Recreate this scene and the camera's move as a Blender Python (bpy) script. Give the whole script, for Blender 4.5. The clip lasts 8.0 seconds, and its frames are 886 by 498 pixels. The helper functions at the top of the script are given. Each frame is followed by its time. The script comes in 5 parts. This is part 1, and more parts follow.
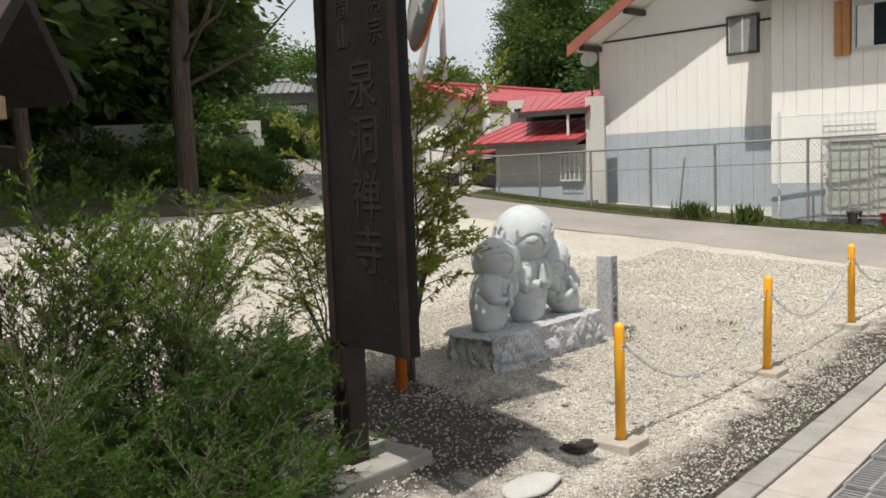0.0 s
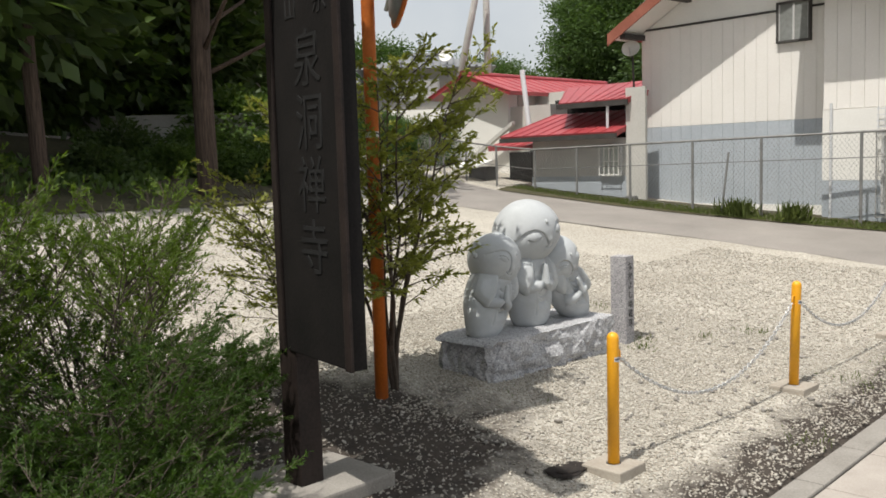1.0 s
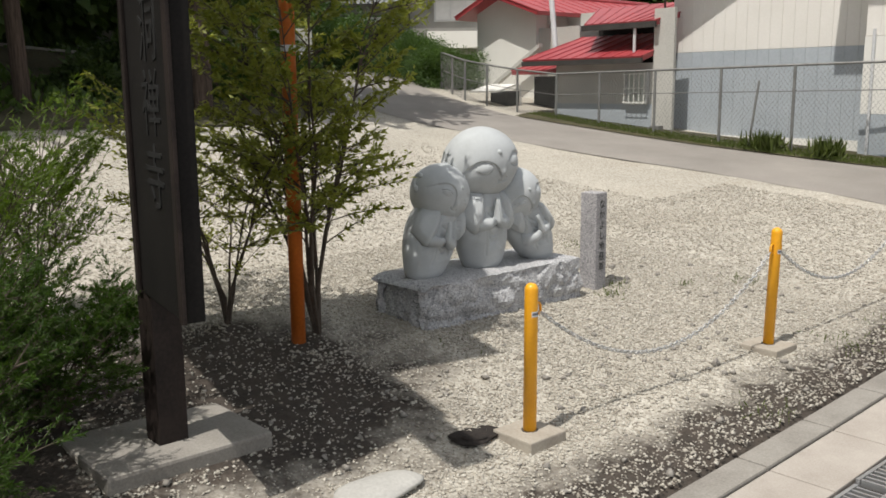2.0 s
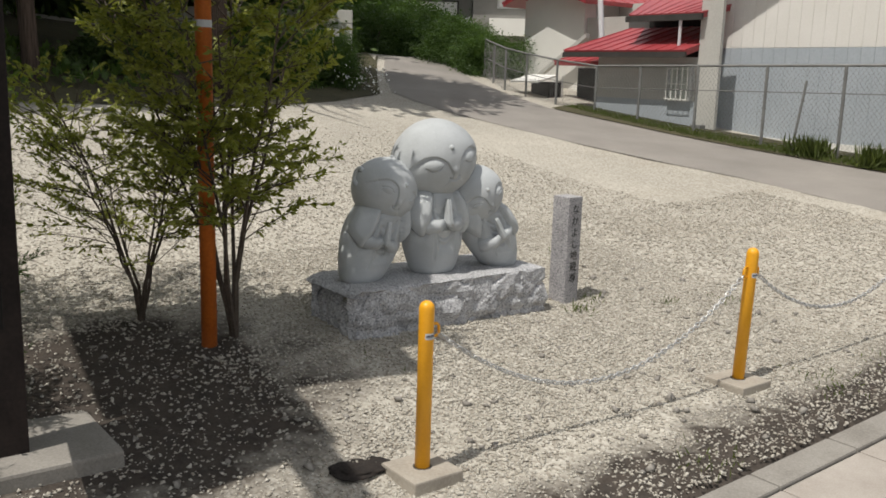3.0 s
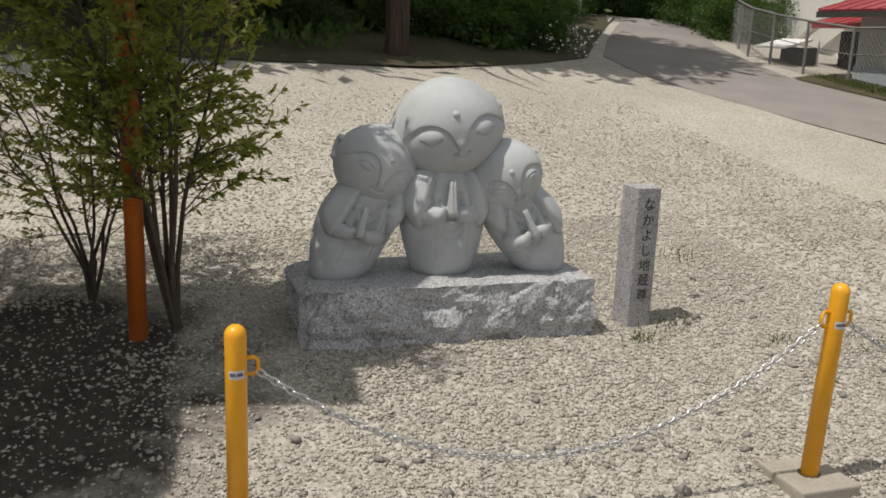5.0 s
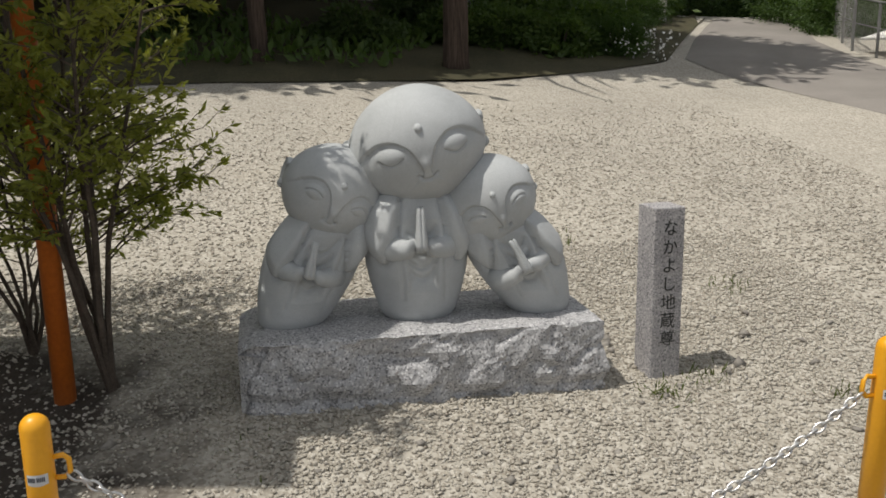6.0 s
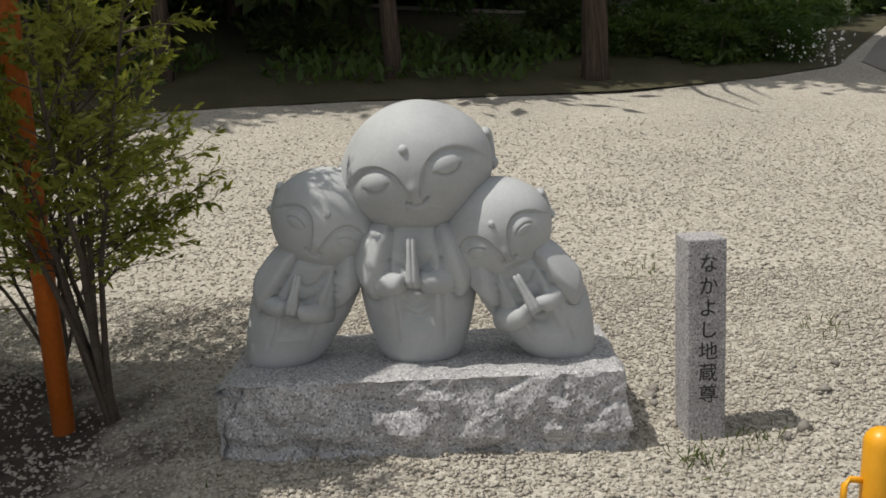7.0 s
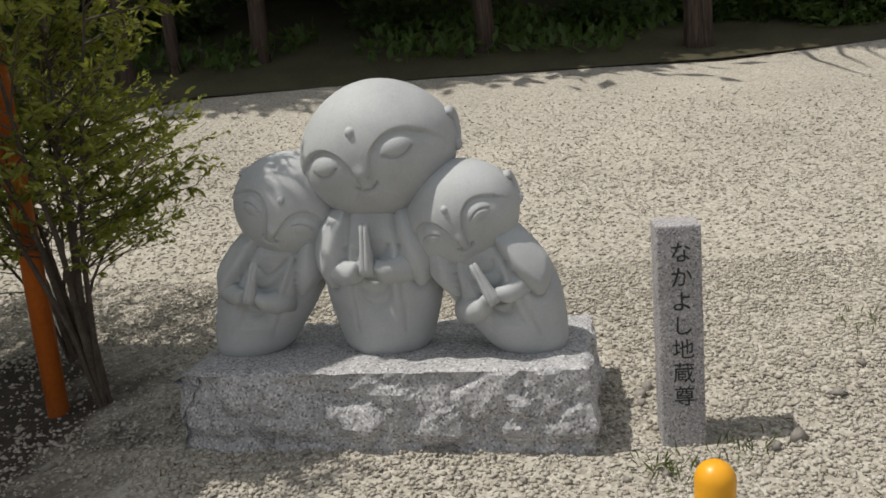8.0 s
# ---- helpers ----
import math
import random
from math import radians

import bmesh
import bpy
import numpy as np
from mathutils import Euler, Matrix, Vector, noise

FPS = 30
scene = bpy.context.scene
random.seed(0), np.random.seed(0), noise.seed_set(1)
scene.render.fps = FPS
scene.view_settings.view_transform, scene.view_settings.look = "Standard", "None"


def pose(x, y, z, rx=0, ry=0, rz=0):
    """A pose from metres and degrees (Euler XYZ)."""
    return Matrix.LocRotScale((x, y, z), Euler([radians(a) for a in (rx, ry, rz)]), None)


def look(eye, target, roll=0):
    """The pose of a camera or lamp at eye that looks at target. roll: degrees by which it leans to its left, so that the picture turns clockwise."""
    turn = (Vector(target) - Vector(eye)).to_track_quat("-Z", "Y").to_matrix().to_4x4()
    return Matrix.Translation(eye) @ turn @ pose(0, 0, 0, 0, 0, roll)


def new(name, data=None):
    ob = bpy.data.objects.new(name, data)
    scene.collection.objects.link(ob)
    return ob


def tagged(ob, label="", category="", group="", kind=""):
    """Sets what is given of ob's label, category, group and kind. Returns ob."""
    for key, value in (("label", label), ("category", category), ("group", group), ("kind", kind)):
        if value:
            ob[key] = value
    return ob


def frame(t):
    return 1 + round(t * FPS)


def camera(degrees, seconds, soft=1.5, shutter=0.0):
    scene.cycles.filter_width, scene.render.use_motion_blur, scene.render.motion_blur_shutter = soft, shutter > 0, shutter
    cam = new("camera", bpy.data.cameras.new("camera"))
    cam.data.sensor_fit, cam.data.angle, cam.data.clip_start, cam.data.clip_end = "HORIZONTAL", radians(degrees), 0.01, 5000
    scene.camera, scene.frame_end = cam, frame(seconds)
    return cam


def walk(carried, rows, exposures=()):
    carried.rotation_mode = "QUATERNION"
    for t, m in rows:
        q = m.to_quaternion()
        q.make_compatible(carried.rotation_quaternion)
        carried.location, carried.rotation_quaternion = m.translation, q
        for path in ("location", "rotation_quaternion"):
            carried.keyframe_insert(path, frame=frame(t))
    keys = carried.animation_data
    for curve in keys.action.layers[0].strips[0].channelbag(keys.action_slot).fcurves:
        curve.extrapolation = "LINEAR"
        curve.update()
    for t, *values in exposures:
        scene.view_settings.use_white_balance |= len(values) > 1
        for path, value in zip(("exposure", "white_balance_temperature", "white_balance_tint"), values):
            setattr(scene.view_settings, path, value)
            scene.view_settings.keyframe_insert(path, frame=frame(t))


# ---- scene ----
cam = camera(52.0, 8.0, soft=1.7)
PATH = [
    (0, (0.053, -0.404, 1.696), (-1.253, 1.099, 1.513), -2.20),
    (0.5, (-0.023, -0.092, 1.679), (-1.371, 1.376, 1.513), -1.23),
    (1, (0.026, 0.298, 1.647), (-1.373, 1.714, 1.457), -1.72),
    (1.5, (0.107, 0.770, 1.626), (-1.357, 2.099, 1.330), -1.67),
    (2, (0.097, 1.244, 1.614), (-1.372, 2.555, 1.264), -0.49),
    (3.5, (0.221, 2.603, 1.631), (-1.449, 3.630, 1.236), 2.48),
    (4, (0.240, 3.085, 1.642), (-1.542, 3.892, 1.224), 2.63),
    (4.5, (0.051, 3.543, 1.604), (-1.768, 4.247, 1.160), 2.95),
    (6, (-0.655, 4.685, 1.492), (-2.571, 5.067, 1.063), -1.00),
    (6.5, (-0.980, 5.057, 1.462), (-2.935, 5.252, 1.086), -1.97),
    (7, (-0.957, 5.413, 1.461), (-2.919, 5.370, 1.076), -2.91),
    (7.5, (-1.043, 5.732, 1.431), (-2.985, 5.493, 1.015), -4.42),
    (8, (-1.185, 6.011, 1.427), (-3.105, 5.639, 1.009), -4.89),
]
walk(cam, [(t, look(eye, target, roll)) for t, eye, target, roll in PATH],
     exposures=[(0, 0.52, 6500, 10), (1.5, 0.38, 6500, 10), (2.2, 0.25, 6500, 10), (3.5, 0.06, 6550, 10), (4.5, 0.0, 6600, 10), (6, -0.05, 6600, 10), (8, -0.05, 6600, 10)])

# ---- world, sun, exposure ----
world = bpy.data.worlds.new("sky")
scene.world = world
world.use_nodes = True
wn = world.node_tree
sky = wn.nodes.new("ShaderNodeTexSky")
sky.sky_type = "NISHITA"
sky.sun_disc = False
SUN = Vector((0.05, -0.40, 0.915)).normalized()
sky.sun_elevation = math.asin(SUN.z)
sky.sun_rotation = math.atan2(SUN.x, SUN.y)
sky.air_density, sky.dust_density = 1.0, 4.0
cloud = wn.nodes.new("ShaderNodeTexNoise")
cloud.inputs["Scale"].default_value, cloud.inputs["Detail"].default_value = 3.2, 8.0
veil = wn.nodes.new("ShaderNodeValToRGB")
veil.color_ramp.elements[0].position, veil.color_ramp.elements[1].position = 0.30, 0.62
veil.color_ramp.elements[0].color = (0.55, 0.55, 0.55, 1)
veil.color_ramp.elements[1].color = (0.95, 0.95, 0.95, 1)
blend = wn.nodes.new("ShaderNodeMix")
blend.data_type = "RGBA"
blend.inputs[7].default_value = (5.6, 5.8, 5.9, 1)
wn.links.new(wn.nodes.new("ShaderNodeTexCoord").outputs["Generated"], cloud.inputs["Vector"])
wn.links.new(cloud.outputs["Fac"], veil.inputs["Fac"])
wn.links.new(veil.outputs["Color"], blend.inputs["Factor"])
wn.links.new(sky.outputs[0], blend.inputs[6])
wn.links.new(blend.outputs[2], wn.nodes["Background"].inputs[0])
wn.nodes["Background"].inputs[1].default_value = 0.095
sun = new("sun", bpy.data.lights.new("sun", "SUN"))
sun.data.energy, sun.data.angle, sun.data.color = 3.4, radians(0.6), (1.0, 0.955, 0.88)
sun.matrix_world = look(SUN * 30, (0, 0, 0))
scene.view_settings.exposure = 0.0


# ---- materials ----
class Mat:
    """A node material with a few shorthands."""

    def __init__(self, name, rough=0.8, metal=0.0, spec=0.4):
        self.m = bpy.data.materials.new(name)
        self.m.use_nodes = True
        self.t = self.m.node_tree
        self.b = self.t.nodes["Principled BSDF"]
        self.b.inputs["Roughness"].default_value = rough
        self.b.inputs["Metallic"].default_value = metal
        self.b.inputs["Specular IOR Level"].default_value = spec
        self.pos = self.t.nodes.new("ShaderNodeNewGeometry").outputs["Position"]

    def node(self, kind, **inputs):
        n = self.t.nodes.new(kind)
        for key, value in inputs.items():
            self.put(n.inputs[key.replace("_", " ")], value)
        return n

    def put(self, socket, value):
        if isinstance(value, bpy.types.NodeSocket):
            self.t.links.new(value, socket)
        else:
            socket.default_value = value

    def noise(self, scale, detail=4.0, rough=0.55, vec=None):
        return self.node("ShaderNodeTexNoise", Scale=scale, Detail=detail, Roughness=rough, Vector=vec or self.pos).outputs["Fac"]

    def voronoi(self, scale, out="Distance", feature="F1", vec=None):
        n = self.node("ShaderNodeTexVoronoi", Scale=scale, Vector=vec or self.pos)
        n.feature = feature
        return n.outputs[out]

    def stretch(self, sx, sy, sz):
        n = self.node("ShaderNodeVectorMath", Vector=self.pos)
        n.operation = "MULTIPLY"
        n.inputs[1].default_value = (sx, sy, sz)
        return n.outputs[0]

    def ramp(self, fac, *stops):
        n = self.node("ShaderNodeValToRGB", Fac=fac)
        e = n.color_ramp.elements
        while len(e) < len(stops):
            e.new(0.5)
        for k, (p, c) in zip(e, stops):
            k.position = p
            k.color = (*c, 1) if isinstance(c, tuple) else (c, c, c, 1)
        return n.outputs["Color"]

    def mix(self, fac, a, b, blend="MIX"):
        n = self.t.nodes.new("ShaderNodeMix")
        n.data_type, n.blend_type = "RGBA", blend
        for sock, v in ((n.inputs["Factor"], fac), (n.inputs[6], a), (n.inputs[7], b)):
            self.put(sock, (*v, 1) if isinstance(v, tuple) else v)
        return n.outputs[2]

    def math(self, op, a, b=0.0):
        n = self.t.nodes.new("ShaderNodeMath")
        n.operation = op
        self.put(n.inputs[0], a)
        self.put(n.inputs[1], b)
        return n.outputs[0]

    def bump(self, height, strength=0.3, dist=0.01):
        n = self.node("ShaderNodeBump", Height=height, Strength=strength, Distance=dist)
        old = self.b.inputs["Normal"].links
        if old:
            self.t.links.new(old[0].from_socket, n.inputs["Normal"])
        self.t.links.new(n.outputs[0], self.b.inputs["Normal"])
        return self

    def col(self, c):
        self.put(self.b.inputs["Base Color"], (*c, 1) if isinstance(c, tuple) else c)
        return self


def mottled(name, dark, light, scale=6.0, fine=60.0, rough=0.8, bump=0.25, metal=0.0, spec=0.4, dist=0.004):
    k = Mat(name, rough, metal, spec)
    big, small = k.noise(scale), k.noise(fine, 3)
    both = k.mix(0.45, big, small)
    k.col(k.ramp(both, (0.32, dark), (0.68, light)))
    if bump:
        k.bump(small, bump, dist)
    return k.m


def granite(name, base, flecks, bump=0.2, grain=260.0):
    k = Mat(name, 0.72, spec=0.35)
    cell = k.voronoi(grain, "Color")
    value = k.node("ShaderNodeSeparateColor", Color=cell).outputs[0]
    speck = k.ramp(value, (0.0, flecks[0]), (0.3, base), (0.72, base), (1.0, flecks[1]))
    stain = k.ramp(k.noise(5.0, 6), (0.3, 0.82), (0.7, 1.05))
    k.col(k.mix(1.0, speck, stain, "MULTIPLY"))
    k.bump(k.noise(190.0, 3), bump, 0.003)
    return k.m


def leafy(name, a, b, rough=0.5):
    k = Mat(name, rough, spec=0.3)
    rnd = k.t.nodes.new("ShaderNodeNewGeometry").outputs["Random Per Island"]
    k.col(k.mix(0.5, k.ramp(rnd, (0.0, a), (1.0, b)), k.ramp(k.noise(2.2, 3), (0.3, a), (0.7, b))))
    k.put(k.b.inputs["Transmission Weight"], 0.0)
    sub = k.t.nodes.new("ShaderNodeBsdfTranslucent")
    k.put(sub.inputs[0], (b[0] * 1.3, b[1] * 1.4, b[2] * 0.7, 1))
    mixer = k.t.nodes.new("ShaderNodeMixShader")
    mixer.inputs[0].default_value = 0.34
    k.t.links.new(k.b.outputs[0], mixer.inputs[1])
    k.t.links.new(sub.outputs[0], mixer.inputs[2])
    k.t.links.new(mixer.outputs[0], k.t.nodes["Material Output"].inputs[0])
    return k.m


def gravel_ground():
    k = Mat("gravel_and_soil", 0.9, spec=0.25)
    cells = k.voronoi(68.0, "Color")
    tone = k.node("ShaderNodeSeparateColor", Color=cells).outputs[0]
    stones = k.ramp(tone, (0.0, (0.29, 0.262, 0.22)), (0.35, (0.41, 0.38, 0.325)), (0.8, (0.48, 0.45, 0.392)), (1.0, (0.57, 0.54, 0.48)))
    stones = k.mix(1.0, stones, k.ramp(k.noise(0.7, 5), (0.3, 0.86), (0.7, 1.04)), "MULTIPLY")
    stones = k.mix(k.ramp(k.noise(1.3, 4, vec=k.stretch(0.5, 0.12, 1)), (0.60, 0.0), (0.72, 0.35)), stones, (0.30, 0.26, 0.20))
    soil = k.ramp(k.noise(9.0, 6, 0.7), (0.3, (0.018, 0.014, 0.012)), (0.7, (0.062, 0.048, 0.039)))
    xyz = k.node("ShaderNodeSeparateXYZ", Vector=k.pos)

    def gap(cx, cy, rx, ry):
        dx = k.math("DIVIDE", k.math("SUBTRACT", xyz.outputs[0], cx), rx)
        dy = k.math("DIVIDE", k.math("SUBTRACT", xyz.outputs[1], cy), ry)
        return k.math("SQRT", k.math("ADD", k.math("MULTIPLY", dx, dx), k.math("MULTIPLY", dy, dy)))

    bed = k.math("MINIMUM", gap(-3.75, 3.35, 1.2, 1.15), gap(-3.8, 1.4, 1.9, 2.0))
    verge = k.math("DIVIDE", k.math("SUBTRACT", -1.86, xyz.outputs[0]), 0.55)
    verge = k.math("MAXIMUM", verge, 0.25)
    d = k.math("MINIMUM", bed, verge)
    d = k.math("ADD", d, k.math("MULTIPLY", k.math("SUBTRACT", k.noise(3.5, 6, 0.65), 0.5), 1.1))
    fac = k.ramp(d, (0.62, 0.95), (1.3, 0.0))
    k.col(k.mix(fac, stones, soil))
    k.bump(k.voronoi(68.0), 0.32, 0.009).bump(k.noise(14.0, 4), 0.35, 0.03)
    return k.m


GRAVEL = gravel_ground()
CHIP = Mat("gravel_chips", 0.85, spec=0.25)
rnd = CHIP.t.nodes.new("ShaderNodeNewGeometry").outputs["Random Per Island"]
CHIP.col(CHIP.ramp(rnd, (0.0, (0.27, 0.242, 0.204)), (0.15, (0.38, 0.35, 0.298)), (0.6, (0.44, 0.41, 0.355)), (1.0, (0.54, 0.51, 0.452))))
CHIP = CHIP.bump(CHIP.noise(120.0), 0.2, 0.003).m
ASPHALT = mottled("asphalt", (0.20, 0.185, 0.17), (0.31, 0.285, 0.26), 1.2, 90, 0.9, 0.35)
EARTH = mottled("forest_floor", (0.035, 0.035, 0.018), (0.105, 0.092, 0.050), 1.5, 30, 0.95, 0.6, dist=0.03)
GRASS = leafy("grass_blades", (0.055, 0.085, 0.02), (0.14, 0.17, 0.05))
CONCRETE = mottled("concrete", (0.34, 0.33, 0.31), (0.50, 0.49, 0.46), 3, 70, 0.9, 0.3)
FOOT = mottled("beige_concrete", (0.30, 0.265, 0.22), (0.44, 0.40, 0.34), 6, 80, 0.9, 0.3)
KERB = mottled("kerb_concrete", (0.19, 0.175, 0.155), (0.33, 0.31, 0.28), 4, 90, 0.9, 0.35)
PAVING = mottled("paving_slab", (0.31, 0.275, 0.24), (0.43, 0.39, 0.35), 5, 120, 0.85, 0.25)
STATUE = granite("pale_fine_granite", (0.47, 0.49, 0.50), ((0.41, 0.43, 0.44), (0.53, 0.55, 0.56)), 0.05, 500.0)
PLINTH = granite("rough_granite", (0.42, 0.42, 0.43), ((0.15, 0.15, 0.16), (0.68, 0.68, 0.69)), 0.45, 150.0)
POST = granite("grey_granite", (0.36, 0.35, 0.36), ((0.12, 0.12, 0.13), (0.60, 0.58, 0.58)), 0.2, 210.0)
INK = mottled("carved_black_paint", (0.012, 0.014, 0.013), (0.03, 0.034, 0.03), 30, 200, 0.6, 0.1)
YELLOW = mottled("yellow_paint", (0.80, 0.36, 0.012), (0.90, 0.43, 0.02), 7, 90, 0.38, 0.03, spec=0.5)
STEEL = mottled("galvanised_steel", (0.52, 0.52, 0.52), (0.70, 0.70, 0.70), 20, 200, 0.32, 0.1, metal=0.8)
FENCE = mottled("weathered_fence_steel", (0.16, 0.16, 0.155), (0.27, 0.27, 0.26), 8, 90, 0.55, 0.1, metal=0.3)
LABEL = mottled("silver_sticker", (0.55, 0.56, 0.58), (0.68, 0.69, 0.70), 30, 200, 0.4, 0.0)
BARS = mottled("grey_print", (0.09, 0.10, 0.12), (0.14, 0.15, 0.17), 30, 200, 0.5, 0.0)
ORANGE = mottled("orange_paint", (0.42, 0.10, 0.016), (0.62, 0.17, 0.025), 5, 60, 0.5, 0.12, spec=0.4)
DARKWOOD = mottled("dark_stained_wood", (0.010, 0.007, 0.0065), (0.030, 0.021, 0.018), 6, 60, 0.65, 0.3, spec=0.25)
BLACKWOOD = mottled("charred_board", (0.005, 0.0045, 0.0045), (0.014, 0.012, 0.011), 5, 80, 0.75, 0.3, spec=0.2)
PALEWOOD = mottled("pale_wood", (0.36, 0.26, 0.15), (0.52, 0.40, 0.25), 8, 60, 0.7, 0.1)
ORANGEWOOD = mottled("varnished_board", (0.36, 0.16, 0.06), (0.52, 0.26, 0.11), 12, 60, 0.5, 0.15)
BARK = Mat("bark", 0.95, spec=0.2)
streaks = BARK.noise(1.0, 5, 0.65, BARK.stretch(38, 38, 3.0))
BARK.col(BARK.mix(0.35, BARK.ramp(streaks, (0.34, (0.020, 0.014, 0.011)), (0.66, (0.125, 0.088, 0.070))), BARK.ramp(BARK.noise(3.0, 4), (0.3, (0.035, 0.030, 0.022)), (0.7, (0.10, 0.078, 0.062)))))
BARK = BARK.bump(streaks, 0.9, 0.02).m
SOIL = mottled("dark_soil", (0.012, 0.010, 0.009), (0.035, 0.028, 0.024), 20, 80, 0.95, 0.6)
FARWALL = mottled("grey_far_wall", (0.20, 0.195, 0.18), (0.30, 0.29, 0.27), 1.5, 40, 0.85, 0.1)
TWIG = mottled("twig_bark", (0.045, 0.034, 0.026), (0.12, 0.095, 0.075), 20, 120, 0.9, 0.3)
NEEDLES = leafy("dark_foliage", (0.028, 0.050, 0.018), (0.085, 0.125, 0.040))
FOREST = leafy("forest_foliage", (0.035, 0.065, 0.020), (0.115, 0.175, 0.045))
FARLEAF = leafy("far_foliage", (0.035, 0.065, 0.02), (0.085, 0.14, 0.04))
SHRUB = leafy("shrub_foliage", (0.024, 0.055, 0.008), (0.14, 0.21, 0.026))
# Leaf colours lowered to carry the shade over the low shrubs
FEATHER = leafy("feathery_foliage", (0.012, 0.030, 0.005), (0.065, 0.125, 0.016))
YOUNG = leafy("young_tree_foliage", (0.095, 0.125, 0.018), (0.29, 0.30, 0.065))
WHITEPETAL = mottled("white_petals", (0.7, 0.7, 0.68), (0.85, 0.85, 0.83), 20, 90, 0.6, 0.0)
WHITEWALL = mottled("cream_metal_siding", (0.76, 0.735, 0.69), (0.83, 0.805, 0.765), 1.4, 40, 0.6, 0.08)
PLASTER = mottled("white_plaster", (0.72, 0.71, 0.67), (0.80, 0.79, 0.75), 1.5, 40, 0.85, 0.12)
BLUEWALL = mottled("blue_grey_paint", (0.36, 0.40, 0.44), (0.47, 0.51, 0.55), 1.3, 30, 0.6, 0.08)
GREYWALL = mottled("grey_render", (0.44, 0.43, 0.40), (0.58, 0.57, 0.53), 1.5, 40, 0.85, 0.15)
REDROOF = mottled("red_metal_roof", (0.27, 0.035, 0.045), (0.42, 0.07, 0.075), 2.0, 30, 0.42, 0.06, spec=0.5)
TILEROOF = mottled("grey_roof_tile", (0.13, 0.135, 0.14), (0.24, 0.245, 0.25), 2.5, 30, 0.6, 0.2)
FASCIA = mottled("red_brown_fascia", (0.23, 0.075, 0.05), (0.34, 0.13, 0.09), 3, 40, 0.6, 0.1)
DARKTRIM = mottled("dark_trim", (0.035, 0.032, 0.03), (0.075, 0.07, 0.065), 6, 60, 0.6, 0.05)
# Near-black colour that holds the shade of open interiors
SHADEROOM = mottled("interior_shade", (0.012, 0.011, 0.010), (0.03, 0.028, 0.026), 6, 60, 0.9, 0.0)
FROST = mottled("frosted_glass", (0.36, 0.40, 0.36), (0.50, 0.53, 0.48), 2.0, 20, 0.25, 0.05, spec=0.5)
CURTAIN = mottled("white_curtain", (0.62, 0.61, 0.60), (0.75, 0.74, 0.73), 6, 60, 0.9, 0.1)
PLASTICRED = mottled("red_plastic", (0.30, 0.02, 0.03), (0.42, 0.04, 0.05), 6, 60, 0.4, 0.0)
MIRRORBACK = mottled("grey_mirror_back", (0.30, 0.32, 0.33), (0.46, 0.48, 0.49), 5, 40, 0.35, 0.05)
GLASS = Mat("window_glass", 0.05, spec=0.6).col((0.02, 0.025, 0.03)).m


# ---- helpers of this scene ----
def ground_z(x, y):
    u = min(max(-x, 1.7), 16.0)
    y = min(max(y, -3.0), 16.0)
    return -0.36765 + 0.12385 * u + 0.01592 * y + 0.00562 * u * u - 0.00932 * u * y + 0.00383 * y * y


def link(name, bm, material, parent=None, smooth=False):
    me = bpy.data.meshes.new(name)
    bm.normal_update()
    bm.to_mesh(me)
    bm.free()
    me.materials.append(material)
    if smooth:
        me.shade_smooth()
    ob = new(name, me)
    ob.parent = parent
    return ob


def part(name, bm, material, parent, label="", smooth=False):
    ob = link(name, bm, material, parent, smooth)
    return tagged(ob, label)


def from_arrays(name, verts, faces, material, parent=None, smooth=False):
    me = bpy.data.meshes.new(name)
    me.from_pydata([tuple(v) for v in verts], [], [tuple(f) for f in faces])
    me.materials.append(material)
    if smooth:
        me.shade_smooth()
    ob = new(name, me)
    ob.parent = parent
    return ob


def thing(name, at, label, category, group="", kind="", turn=0.0):
    ob = new(name)
    ob.empty_display_size = 0.1
    ob.matrix_world = pose(*at, 0, 0, turn)
    return tagged(ob, label, category, group, kind)


def box(x0, x1, y0, y1, z0, z1, bevel=0.0, bm=None, m=None):
    made = bmesh.new() if bm is None else bm
    mm = Matrix.Translation(((x0 + x1) / 2, (y0 + y1) / 2, (z0 + z1) / 2)) @ Matrix.Diagonal((x1 - x0, y1 - y0, z1 - z0, 1))
    geo = bmesh.ops.create_cube(made, size=1, matrix=(m @ mm) if m else mm)
    if bevel:
        edges = {e for v in geo["verts"] for e in v.link_edges}
        bmesh.ops.bevel(made, geom=list(edges), offset=bevel, segments=2, affect="EDGES", profile=0.6)
    return made


def tube(points, radii, sides=8, bm=None, cap=True):
    bm = bm or bmesh.new()
    pts = [Vector(p) for p in points]
    rings = []
    for i, p in enumerate(pts):
        d = (pts[min(i + 1, len(pts) - 1)] - pts[max(i - 1, 0)]).normalized()
        side = d.cross(Vector((0.31, 0.87, 0.38))).normalized()
        up = d.cross(side)
        r = radii[i] if isinstance(radii, (list, tuple)) else radii
        rings.append([bm.verts.new(p + r * (math.cos(a) * side + math.sin(a) * up)) for a in (2 * math.pi * k / sides for k in range(sides))])
    for a, b in zip(rings, rings[1:]):
        for k in range(sides):
            bm.faces.new((a[k], a[(k + 1) % sides], b[(k + 1) % sides], b[k]))
    if cap:
        bm.faces.new(rings[0][::-1])
        bm.faces.new(rings[-1])
    return bm


